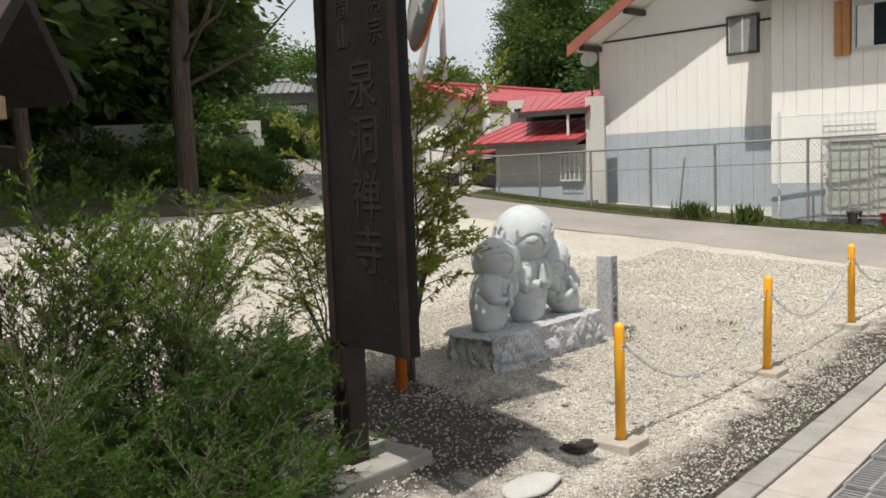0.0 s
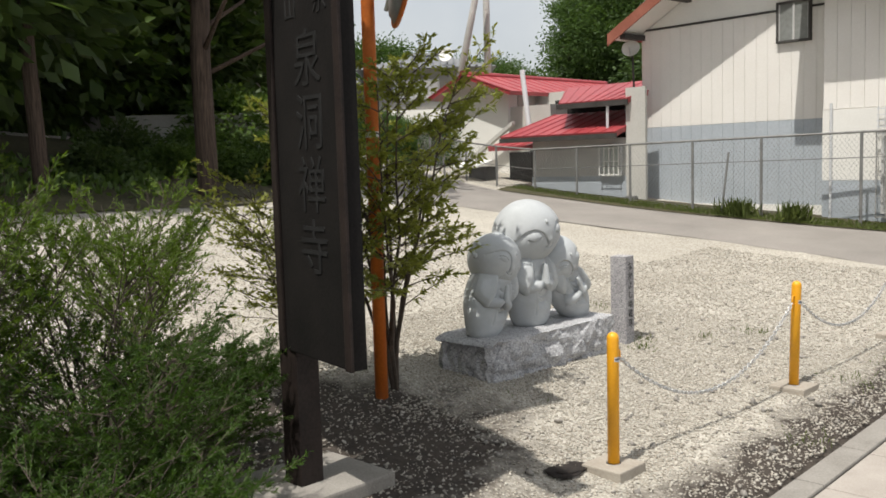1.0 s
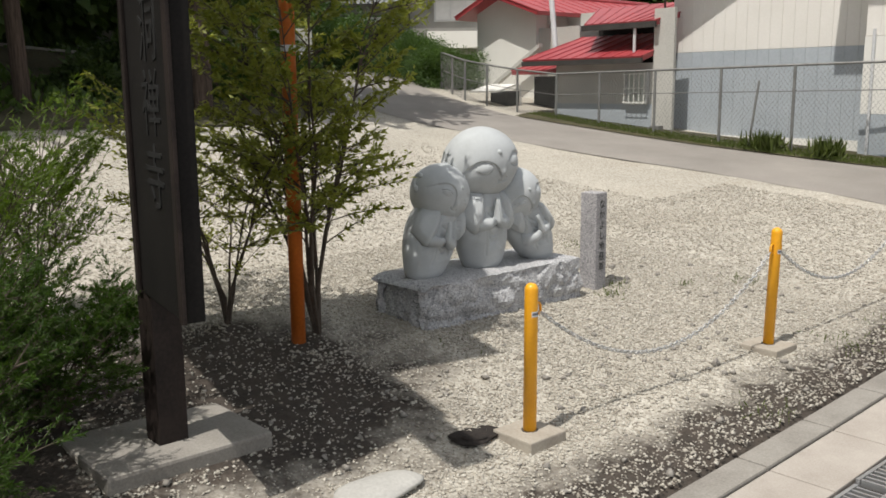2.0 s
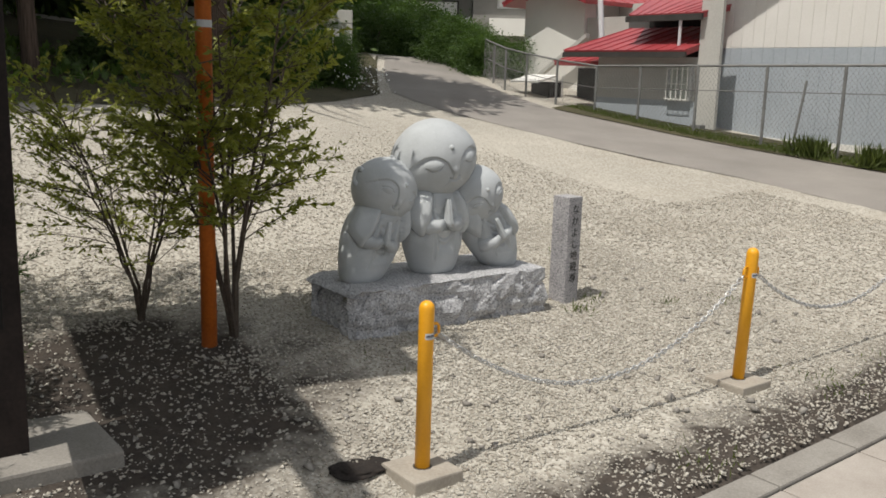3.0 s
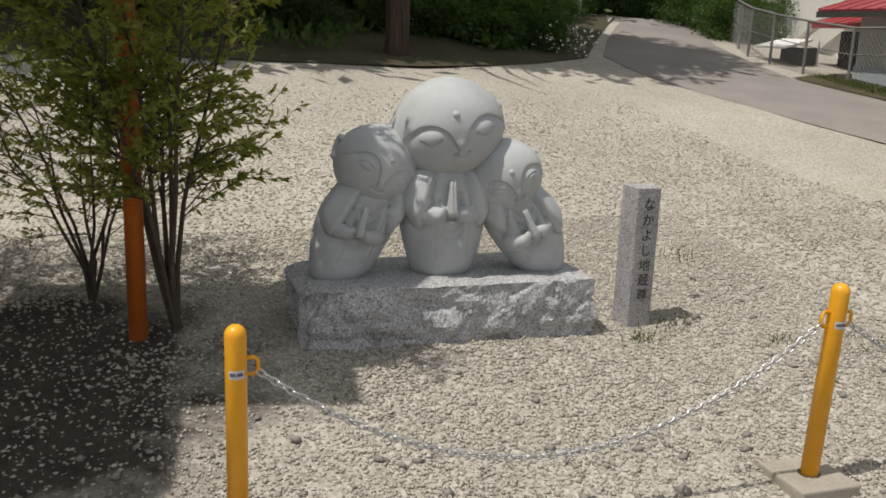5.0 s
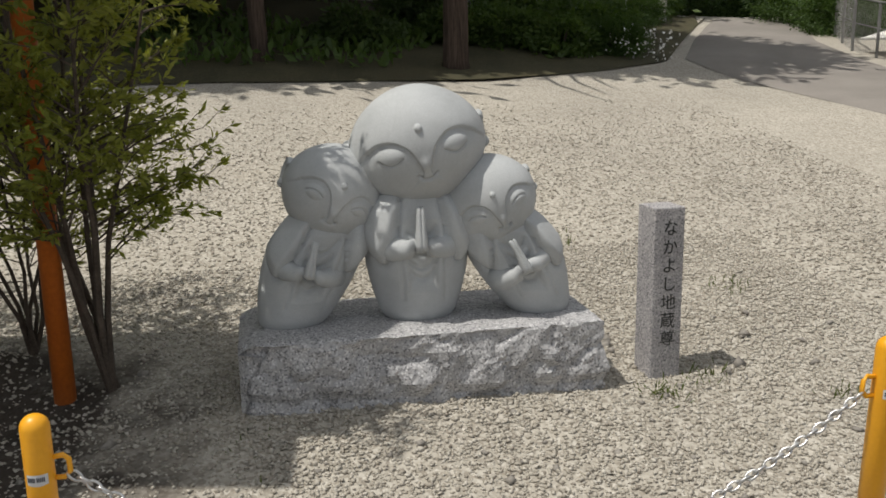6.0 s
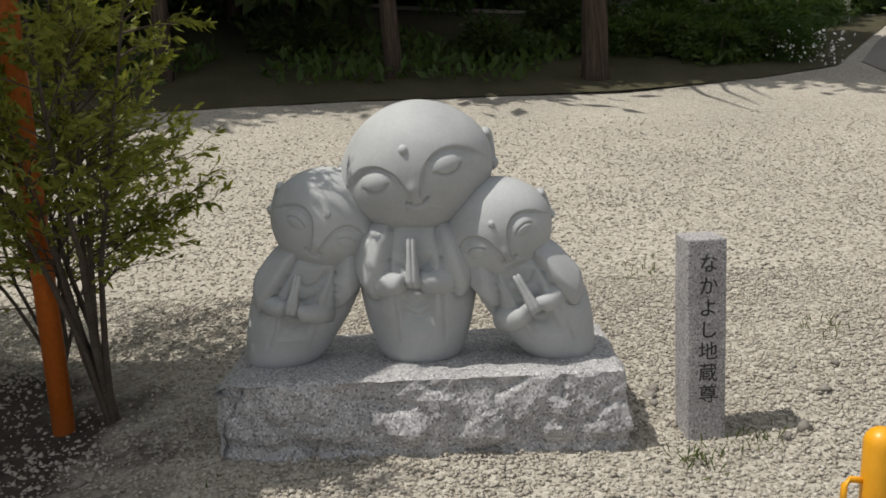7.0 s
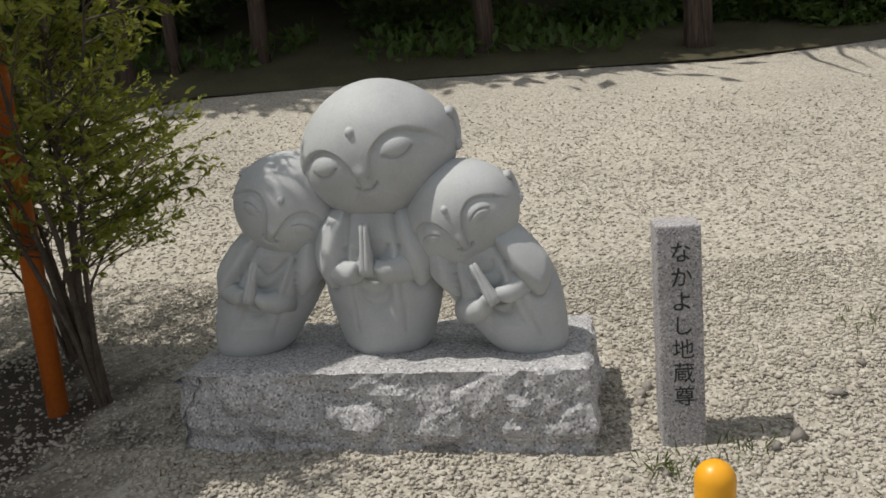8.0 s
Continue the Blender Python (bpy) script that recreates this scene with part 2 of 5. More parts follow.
def lathe(profile, sides=32, bm=None):
    bm = bm or bmesh.new()
    rings = [[bm.verts.new((r * math.cos(2 * math.pi * k / sides), r * math.sin(2 * math.pi * k / sides), z)) for k in range(sides)] for r, z in profile]
    for a, b in zip(rings, rings[1:]):
        for k in range(sides):
            bm.faces.new((a[k], a[(k + 1) % sides], b[(k + 1) % sides], b[k]))
    bm.faces.new(rings[0][::-1])
    bm.faces.new(rings[-1])
    return bm


def prism(outline, axis, a, b):
    """An outline in the two other axes, drawn out along one axis from a to b."""
    bm = bmesh.new()
    place = {"x": lambda p, q: (q, p[0], p[1]), "y": lambda p, q: (p[0], q, p[1]), "z": lambda p, q: (p[0], p[1], q)}[axis]
    one, two = [[bm.verts.new(place(p, q)) for p in outline] for q in (a, b)]
    n = len(outline)
    for k in range(n):
        bm.faces.new((one[k], one[(k + 1) % n], two[(k + 1) % n], two[k]))
    bm.faces.new(one[::-1])
    bm.faces.new(two)
    bmesh.ops.recalc_face_normals(bm, faces=bm.faces)
    return bm


def writing(name, text, size, material, parent, m, depth=0.002):
    cu = bpy.data.curves.new(name, "FONT")
    cu.body, cu.size, cu.extrude = text, size, depth
    cu.align_x, cu.align_y = "CENTER", "CENTER"
    tmp = bpy.data.objects.new(name, cu)
    scene.collection.objects.link(tmp)
    me = bpy.data.meshes.new_from_object(tmp.evaluated_get(bpy.context.evaluated_depsgraph_get()))
    bpy.data.objects.remove(tmp)
    me.materials.clear()
    me.materials.append(material)
    ob = new(name, me)
    ob.parent = parent
    ob.matrix_local = m
    return ob


# ---- ground, road, pavement ----
def sheet(name, xs, ys, height, material, label, category):
    verts = [(x, y, height(x, y)) for x in xs for y in ys]
    n = len(ys)
    faces = [(i * n + j, (i + 1) * n + j, (i + 1) * n + j + 1, i * n + j + 1) for i in range(len(xs) - 1) for j in range(n - 1)]
    return tagged(from_arrays(name, verts, faces, material, smooth=True), label, category, kind="structure")


def wavy(x, y):
    near = 0.012 * noise.noise(Vector((x * 1.7, y * 1.7, 0))) + 0.02 * noise.noise(Vector((x * 0.5, y * 0.5, 3)))
    heap = 0.055 * math.exp(-((x + 3.75) / 0.8) ** 2 - ((y - 4.9) / 0.9) ** 2)
    return ground_z(x, y) + heap + (near if x < -1.93 else 0.0) - (0.06 if x > -1.85 else 0.0)


xs = [-400, -200, -100, -60, -40, -30, -24, -20, -18] + [-17 + 0.2 * k for k in range(76)] + [-1.84, -1.0, 0, 2, 4, 8, 20, 60, 200, 400]
ys = [-400, -200, -100, -50, -25, -12, -6] + [-4 + 0.2 * k for k in range(106)] + [18, 20, 25, 30, 40, 60, 100, 200, 400]
sheet("ground", xs, ys, wavy, GRAVEL, "white crushed gravel lot with dark soil around the planting", "ground")


def strip(name, near, far, lift, material, label, category, steps=10):
    verts, faces = [], []
    dense = []
    for (a, b), (c, d) in zip(zip(near, near[1:]), zip(far, far[1:])):
        for k in range(6):
            f = k / 6
            dense.append(((a[0] + (b[0] - a[0]) * f, a[1] + (b[1] - a[1]) * f), (c[0] + (d[0] - c[0]) * f, c[1] + (d[1] - c[1]) * f)))
    dense.append((near[-1], far[-1]))
    for p, q in dense:
        for k in range(steps + 1):
            f = k / steps
            x, y = p[0] + (q[0] - p[0]) * f, p[1] + (q[1] - p[1]) * f
            edge = -0.03 if k in (0, steps) else 0.0
            verts.append((x, y, ground_z(x, y) + lift + edge))
    n = steps + 1
    for i in range(len(dense) - 1):
        for k in range(steps):
            faces.append((i * n + k, i * n + k + 1, (i + 1) * n + k + 1, (i + 1) * n + k))
    return tagged(from_arrays(name, verts, faces, material, smooth=True), label, category, kind="structure")


strip("road", [(9, 8.6), (2, 9.6), (-2.8, 10.42), (-4.15, 10.75), (-5.9, 10.85), (-7.5, 10.6), (-9.4, 10.3), (-10.5, 10.1), (-11.8, 10.15), (-13.3, 11.0), (-14.7, 11.9), (-20, 15.5)],
      [(9, 12.7), (2, 12.8), (-2.8, 12.75), (-4.15, 12.7), (-5.9, 12.65), (-7.6, 12.55), (-9.2, 12.5), (-10.5, 12.35), (-11.8, 12.6), (-13.3, 13.0), (-15.2, 13.9), (-21, 18)],
      0.035, ASPHALT, "worn grey asphalt lane curving past the fence", "road")
strip("forest_floor", [(-6.5, -12), (-7.2, -4), (-8.0, -1.0), (-8.5, 0.5), (-9.6, 2.1), (-10.15, 4.4), (-10.45, 7.1), (-10.9, 8.6), (-11.6, 9.8), (-13.4, 10.9), (-14.8, 11.8), (-20, 15.3)],
      [(-40, -14), (-40, -8), (-40, -4), (-40, 0), (-40, 3), (-40, 6), (-40, 9), (-40, 12), (-40, 15), (-40, 18), (-40, 22), (-40, 26)],
      0.045, EARTH, "dark shaded woodland soil with moss", "ground", 24)
strip("verge", [(2, 12.78), (-2.8, 12.72), (-4.15, 12.67), (-5.9, 12.62), (-7.6, 12.52), (-9.2, 12.47), (-10.5, 12.33)],
      [(2, 13.5), (-2.8, 13.5), (-4.15, 13.5), (-5.9, 13.6), (-7.6, 13.6), (-9.2, 13.4), (-10.5, 13.3)],
      0.05, EARTH, "narrow strip of soil and moss below the fence", "ground", 4)

pavement = thing("pavement", (0, 0, 0), "pale concrete slab pavement beside a kerb", "pavement", kind="structure")
pz = lambda y: ground_z(-1.7, y)
tile_bm = box(-0.147, 0.147, -0.297, 0.297, -0.05, 0.0, 0.006)
tile_me = bpy.data.meshes.new("slab")
tile_bm.to_mesh(tile_me)
tile_bm.free()
tile_me.materials.append(PAVING)
kerb_bm = box(-0.075, 0.075, -0.297, 0.297, -0.14, 0.0, 0.012)
kerb_me = bpy.data.meshes.new("kerb_stone")
kerb_bm.to_mesh(kerb_me)
kerb_bm.free()
kerb_me.materials.append(KERB)
for row in range(-8, 22):
    y = 0.3 + 0.6 * row
    pitch = math.degrees(math.atan2(pz(y + 0.3) - pz(y - 0.3), 0.6))
    ob = new("kerb_stone", kerb_me)
    ob.parent = pavement
    ob.matrix_world = pose(-1.835, y, pz(y) + 0.018, pitch)
    for col in range(1 if row < 1 or row > 12 else 6):
        x = -1.605 + 0.3 * col
        if col == 1:
            continue
        ob = new("slab", tile_me)
        ob.parent = pavement
        ob.matrix_world = pose(x + (0.0 if col == 0 else 0.02), y + 0.15 * (col % 2), pz(y) + 0.004, pitch)
bed_bm = box(-1.90, 14, -14, 16, -0.6, -0.12)
part("bed", bed_bm, KERB, pavement)
for row in range(0, 18):
    grate = bmesh.new()
    y = 1.2 + 0.5 * row
    for k in range(12):
        yy = y - 0.23 + 0.041 * k
        box(-1.425, -1.185, yy - 0.006, yy + 0.006, pz(y) - 0.03, pz(y) + 0.002, bm=grate)
    for xx in (-1.435, -1.305, -1.18):
        box(xx - 0.008, xx + 0.008, y - 0.245, y + 0.245, pz(y) - 0.03, pz(y) + 0.003, bm=grate)
    tagged(link("drain_grating", grate, STEEL), "galvanised steel drain grating set in the pavement", "grating", "drain gratings")


# ---- the lot: plinth, statue, post ----
PX0, PX1, PY0, PY1, PTOP = -4.32, -3.765, 4.55, 5.92, 0.488


def rough_plinth():
    bm = bmesh.new()
    nx, ny, nz = 26, 90, 22
    cut = {}

    def vert(i, j, k):
        if (i, j, k) in cut:
            return cut[i, j, k]
        x = PX0 + (PX1 - PX0) * i / nx
        y = PY0 + (PY1 - PY0) * j / ny
        z0 = 0.08
        z = z0 + (PTOP - z0) * k / nz
        # the block's far-left end is broken away round
        if y < PY0 + 0.16:
            f = (PY0 + 0.16 - y) / 0.16
            y += 0.11 * f * f * (0.35 + abs(k / nz - 0.45)) if j == 0 else 0.0
            x += (0.12 if i == 0 else -0.09 if i == nx else 0.0) * f * f
            z -= 0.05 * f * f * f if k == nz else 0.0
        p = Vector((x, y, z))
        face = Vector(((1 if i == nx else -1 if i == 0 else 0), (1 if j == ny else -1 if j == 0 else 0), 0))
        top = 1.0 - min(1.0, max(0.0, (z - (PTOP - 0.02)) / 0.02))
        rocky = 0.5 * noise.noise(p * 5.0) + 0.35 * noise.noise(p * 11.0 + Vector((3, 1, 2))) + 0.22 * noise.noise(p * 24.0) + 0.12 * noise.noise(p * 50.0)
        belly = 0.022 * math.sin(math.pi * min(1.0, max(0.0, k / nz)))
        ledge = -0.016 * max(0.0, 1 - abs(k / nz - 0.42 - 0.12 * noise.noise(Vector((y * 3, 0, 5)))) * 9)
        chip = abs(noise.noise(p * 8 + Vector((9, 9, 9))))
        p += face * (0.038 * rocky + belly + ledge - 0.018 * max(0, 0.25 - chip) * 4) * top
        if k == nz and (i in (0, nx) or j in (0, ny)):
            p.z -= 0.006 + 0.008 * abs(noise.noise(p * 20))
        cut[i, j, k] = bm.verts.new(p)
        return cut[i, j, k]

    for j in range(ny):
        for k in range(nz):
            bm.faces.new((vert(nx, j, k), vert(nx, j + 1, k), vert(nx, j + 1, k + 1), vert(nx, j, k + 1)))
            bm.faces.new((vert(0, j + 1, k), vert(0, j, k), vert(0, j, k + 1), vert(0, j + 1, k + 1)))
        for i in range(nx):
            bm.faces.new((vert(i, j, nz), vert(i + 1, j, nz), vert(i + 1, j + 1, nz), vert(i, j + 1, nz)))
    for i in range(nx):
        for k in range(nz):
            bm.faces.new((vert(i + 1, 0, k), vert(i + 1, 0, k + 1), vert(i, 0, k + 1), vert(i, 0, k)))
            bm.faces.new((vert(i, ny, k), vert(i, ny, k + 1), vert(i + 1, ny, k + 1), vert(i + 1, ny, k)))
    bmesh.ops.recalc_face_normals(bm, faces=bm.faces)
    return bm


tagged(link("plinth", rough_plinth(), PLINTH), "rough-hewn grey granite plinth block set in gravel", "plinth")


def seg_gap(px, py, line):
    """Distance from arrays of points to a polyline."""
    best = np.full(px.shape, 9.0)
    for (ax, ay), (bx, by) in zip(line, line[1:]):
        dx, dy = bx - ax, by - ay
        t = np.clip(((px - ax) * dx + (py - ay) * dy) / (dx * dx + dy * dy), 0, 1)
        best = np.minimum(best, np.hypot(px - ax - t * dx, py - ay - t * dy))
    return best


def curve_line(pts, n=8):
    """A smooth line through a few points."""
    out = []
    for i in range(len(pts) - 1):
        p0, p1, p2, p3 = pts[max(i - 1, 0)], pts[i], pts[i + 1], pts[min(i + 2, len(pts) - 1)]
        for k in range(n):
            t = k / n
            out.append(tuple(0.5 * (2 * p1[a] + (p2[a] - p0[a]) * t + (2 * p0[a] - 5 * p1[a] + 4 * p2[a] - p3[a]) * t * t + (3 * p1[a] - p0[a] - 3 * p2[a] + p3[a]) * t ** 3) for a in (0, 1)))
    return out + [pts[-1]]


def inside(px, py, line):
    hit = np.zeros(px.shape, bool)
    for (ax, ay), (bx, by) in zip(line, line[1:] + line[:1]):
        if ay == by:
            continue
        cross = ((ay > py) != (by > py)) & (px < (bx - ax) * (py - ay) / (by - ay) + ax)
        hit ^= cross
    return hit


BROW = curve_line([(0.045, -0.28), (0.08, -0.18), (0.125, -0.04), (0.20, 0.10), (0.33, 0.21), (0.48, 0.25), (0.64, 0.22), (0.78, 0.12)])


BROW_KID = curve_line([(0.045, -0.32), (0.075, -0.18), (0.12, 0.0), (0.20, 0.18), (0.33, 0.29), (0.47, 0.32), (0.62, 0.27), (0.76, 0.16)])


def relief(lat, up, squint):
    """Carved face: brows running into the nose, lidded eyes, a small smile and a forehead dot. In head radii."""
    h = np.zeros(lat.shape)
    a = np.abs(lat)
    brow = BROW_KID if squint else BROW
    d = seg_gap(a, up, brow)
    socket = inside(a, up, brow + [(0.95, -0.1), (0.8, -0.6), (0.3, -0.6), (0.07, -0.40)])
    soft = np.where(socket, np.clip(d / 0.022, 0, 1), 0)
    h -= 0.062 * soft * np.exp(-np.maximum(d - 0.02, 0) / 0.16)
    nose = np.exp(-(lat / 0.075) ** 2) * np.exp(-((up + 0.20) / 0.10) ** 2)
    h += 0.045 * nose
    ex, ey = (a - (0.47 if not squint else 0.46)) / (0.205 if not squint else 0.20), (up - (0.01 if not squint else 0.05)) / (0.15 if not squint else 0.15)
    r2 = ex * ex + ey * ey
    h += 0.040 * np.clip(1 - r2, 0, 1) ** 0.9
    if squint:
        lid = curve_line([(0.31, 0.01), (0.38, 0.065), (0.47, 0.085), (0.56, 0.06), (0.63, 0.005)])
    else:
        lid = curve_line([(0.315, -0.045), (0.38, -0.10), (0.47, -0.125), (0.56, -0.10), (0.625, -0.04)])
    h -= 0.040 * np.exp(-(seg_gap(a, up, lid) / 0.014) ** 2)
    smile = curve_line([(0.0, -0.455), (0.07, -0.44), (0.14, -0.385)])
    h -= 0.055 * np.exp(-(seg_gap(a, up, smile) / 0.017) ** 2)
    h += 0.010 * np.exp(-(a / 0.12) ** 2 - ((up + 0.50) / 0.04) ** 2)
    dot = np.hypot(lat, up - 0.37) / 0.058
    h += 0.055 * np.sqrt(np.clip(1 - dot * dot, 0, 1))
    return h


def stone_head(centre, half, lean, turn, nod, squint, ears, verts, faces):
    """An egg-shaped head that looks along +x, leaned, turned and nodded by degrees."""
    rings, sides = 150, 220
    th = np.pi * (np.arange(1, rings) / rings) ** 1.12
    ph = 2 * np.pi * np.arange(sides) / sides
    T, P = np.meshgrid(th, ph, indexing="ij")
    lat, up, out = np.sin(T) * np.cos(P), np.sin(T) * np.sin(P), np.cos(T)
    full = np.where(out > -0.2, np.clip((out + 0.2) / 0.35, 0, 1), 0)
    lift = 1 + relief(lat, up - 0.04, squint) * full
    squash = 1 + 0.05 * np.cos(2 * np.arcsin(np.clip(up, -1, 1)))
    pts = np.stack([out * half[0] * lift, lat * half[1] * lift * squash, up * half[2] * lift], -1).reshape(-1, 3)
    pole = np.array([[half[0] * (1 + float(relief(np.zeros(1), np.full(1, -0.04), squint)[0])), 0, 0], [-half[0], 0, 0]])
    pts = np.concatenate([pts, pole])
    m = Matrix.Translation(centre) @ Euler((radians(lean), 0, 0)).to_matrix().to_4x4() @ Euler((0, radians(nod), radians(turn))).to_matrix().to_4x4()
    base = len(verts)
    R = np.array(m.to_3x3())
    verts.extend((pts @ R.T + np.array(centre)).tolist())
    n = rings - 1
    for i in range(n - 1):
        for j in range(sides):
            k = (j + 1) % sides
            faces.append((base + i * sides + j, base + (i + 1) * sides + j, base + (i + 1) * sides + k, base + i * sides + k))
    for j in range(sides):
        k = (j + 1) % sides
        faces.append((base + n * sides, base + j, base + k))
        faces.append((base + n * sides + 1, base + (n - 1) * sides + k, base + (n - 1) * sides + j))
    for side in ears:
        bm = bmesh.new()
        R0 = half[2] * 1.25
        loop = [(-0.05 * R0 - 0.05 * R0 * math.sin(a), side * (half[1] * 0.99 + 0.015 * R0 + 0.01 * R0 * math.cos(a)), 0.02 * R0 + 0.17 * R0 * math.cos(a)) for a in [math.pi * (-0.25 + 1.3 * k / 14) for k in range(15)]]
        loop = [(p[0] - 0.10 * R0 * math.sin(math.pi * k / 14), p[1], p[2]) for k, p in enumerate(loop)]
        tube(loop, [0.055 * R0 + 0.02 * R0 * math.sin(math.pi * k / 14) for k in range(15)], 10, bm)
        bmesh.ops.create_uvsphere(bm, u_segments=16, v_segments=12, radius=0.085 * R0, matrix=Matrix.Translation((-0.03 * R0, side * (half[1] * 0.99 + 0.01 * R0), -0.17 * R0)))
        bmesh.ops.create_uvsphere(bm, u_segments=16, v_segments=12, radius=0.07 * R0, matrix=Matrix.Translation((-0.06 * R0, side * (half[1] * 0.97), 0.0)) @ Matrix.Diagonal((0.8, 0.9, 2.0, 1)))
        add_bm(bm, m, verts, faces)


def add_bm(bm, m, verts, faces):
    base = len(verts)
    bm.verts.index_update()
    verts.extend([tuple(m @ v.co) for v in bm.verts])
    faces.extend([tuple(base + v.index for v in f.verts) for f in bm.faces])
    bm.free()


SLEEVE_A = curve_line([(-1.02, 0.97), (-0.62, 0.99), (-0.46, 0.93), (-0.46, 0.76), (-0.55, 0.58), (-0.72, 0.46), (-0.92, 0.55), (-1.05, 0.70)])
SLEEVE_B = [(-a, b) for a, b in SLEEVE_A]
PANEL = [(-0.40, 0.80), (0.40, 0.80), (0.30, 0.55), (0.34, 0.24), (-0.30, 0.24), (-0.36, 0.5)]


def robe(lat, up):
    """Carved robe: two hanging sleeves, a sunk front panel and curved folds. lat in half widths, up 0 to 1."""
    h = np.zeros(lat.shape)
    for line in (SLEEVE_A, SLEEVE_B):
        d = seg_gap(lat, up, line + line[:1])
        ins = inside(lat, up, line)
        h += np.where(ins, 0.24 * np.clip(d / 0.12, 0, 1) ** 0.6, -0.10 * np.exp(-d / 0.035))
    d = seg_gap(lat, up, PANEL + PANEL[:1])
    h -= np.where(inside(lat, up, PANEL), 0.10 * np.clip(d / 0.10, 0, 1), 0)
    for dy in (0.68, 0.57, 0.46, 0.38):
        fold = curve_line([(-0.25, dy + 0.02), (-0.05, dy - 0.035), (0.15, dy - 0.01), (0.27, dy + 0.06)])
        h -= 0.05 * np.exp(-(seg_gap(lat, up, fold) / 0.018) ** 2)
    for line in ([(-0.45, 0.78), (-0.38, 0.5), (-0.42, 0.2)], [(0.45, 0.78), (0.42, 0.5), (0.52, 0.18)]):
        h -= 0.045 * np.exp(-(seg_gap(lat, up, curve_line(line)) / 0.022) ** 2)
    return h


def stone_body(foot, top, half_foot, half_mid, half_top, deep, turn, verts, faces, hand):
    rings, sides = 110, 150
    s = np.linspace(0, 1, rings)
    A = 2 * np.pi * np.arange(sides) / sides
    S, P = np.meshgrid(s, A, indexing="ij")
    bell = np.where(S < 0.62, half_foot + (half_mid - half_foot) * np.sin(np.pi / 2 * S / 0.62), half_mid + (half_top - half_mid) * ((S - 0.62) / 0.38) ** 1.8)
    close = np.sqrt(np.clip(1 - ((0.09 - S) / 0.10) ** 2, 0, 1))
    bell = bell * np.where(S < 0.09, 0.80 + 0.20 * close, 1)
    lat, out = np.cos(P), np.sin(P)
    full = np.clip((out + 0.05) / 0.25, 0, 1)
    carve = robe(lat * 1.0, S) * full * half_mid
    X = out * bell * deep + carve * np.abs(out)
    Y = lat * bell + carve * lat * 0.6
    c, w = math.cos(radians(turn)), math.sin(radians(turn))
    cx = foot[0] + (top[0] - foot[0]) * S
    cy = foot[1] + (top[1] - foot[1]) * S
    pts = np.stack([cx + X * c - Y * w, cy + X * w + Y * c, foot[2] + (top[2] - foot[2]) * S], -1).reshape(-1, 3)
    base = len(verts)
    verts.extend(pts.tolist())
    for i in range(rings - 1):
        for j in range(sides):
            k = (j + 1) % sides
            faces.append((base + i * sides + j, base + i * sides + k, base + (i + 1) * sides + k, base + (i + 1) * sides + j))
    faces.append(tuple(base + j for j in range(sides))[::-1])
    faces.append(tuple(base + (rings - 1) * sides + j for j in range(sides)))
    # pressed palms, with the sleeve cuffs below them
    for side in (-1, 1):
        bm = bmesh.new()
        L = hand[3]
        prof = [(0.0, 0.030, 0.022), (0.15, 0.031, 0.021), (0.35, 0.027, 0.017), (0.55, 0.022, 0.013), (0.8, 0.017, 0.011), (0.95, 0.013, 0.011), (1.0, 0.007, 0.006)]
        ringv = []
        for f, wide, thick in prof:
            q = L / 0.16
            ringv.append([bm.verts.new((wide * q * math.cos(a), side * 0.0065 * q + thick * 0.85 * q * math.sin(a), f * L)) for a in (2 * math.pi * k / 14 for k in range(14))])
        for a, b in zip(ringv, ringv[1:]):
            for k in range(14):
                bm.faces.new((a[k], a[(k + 1) % 14], b[(k + 1) % 14], b[k]))
        bm.faces.new(ringv[0][::-1])
        bm.faces.new(ringv[-1])
        tube([(-0.10, side * 0.125 * L / 0.16, 0.10 * L), (-0.058, side * 0.085 * L / 0.16, 0.04 * L), (-0.022, side * 0.045 * L / 0.16, 0.04 * L), (-0.004, side * 0.018 * L / 0.16, 0.18 * L)], [0.055 * L / 0.16, 0.048 * L / 0.16, 0.034 * L / 0.16, 0.021 * L / 0.16], 16, bm)
        add_bm(bm, Matrix.Translation(hand[:3]) @ Euler((radians(hand[4]), radians(hand[5]), 0)).to_matrix().to_4x4(), verts, faces)


def statue():
    verts, faces = [], []
    Z = PTOP - 0.004
    stone_body((-4.025, 5.255, Z), (-4.055, 5.255, 0.98), 0.140, 0.205, 0.150, 0.78, 0, verts, faces, (-3.862, 5.245, 0.770, 0.165, 0, -4))
    stone_body((-4.025, 4.765, Z), (-4.095, 4.935, 0.92), 0.128, 0.190, 0.130, 0.80, 4, verts, faces, (-3.882, 4.83, 0.690, 0.135, -14, -4))
    stone_body((-3.985, 5.735, Z), (-4.035, 5.56, 0.90), 0.118, 0.190, 0.130, 0.80, -4, verts, faces, (-3.838, 5.645, 0.672, 0.14, 27, -4))
    stone_head((-4.055, 5.270, 1.142), (0.225, 0.250, 0.228), 12, -4, 3, False, (-1, 1), verts, faces)
    stone_head((-4.075, 4.945, 0.972), (0.182, 0.186, 0.186), -25, 3, 8, True, (-1, 1), verts, faces)
    stone_head((-4.015, 5.535, 0.925), (0.177, 0.180, 0.178), 24, -2, 8, True, (-1, 1), verts, faces)
    ob = from_arrays("statue", verts, faces, STATUE, smooth=True)
    return tagged(ob, "pale granite statue of three round-headed praying figures on a plinth", "statue")


statue()


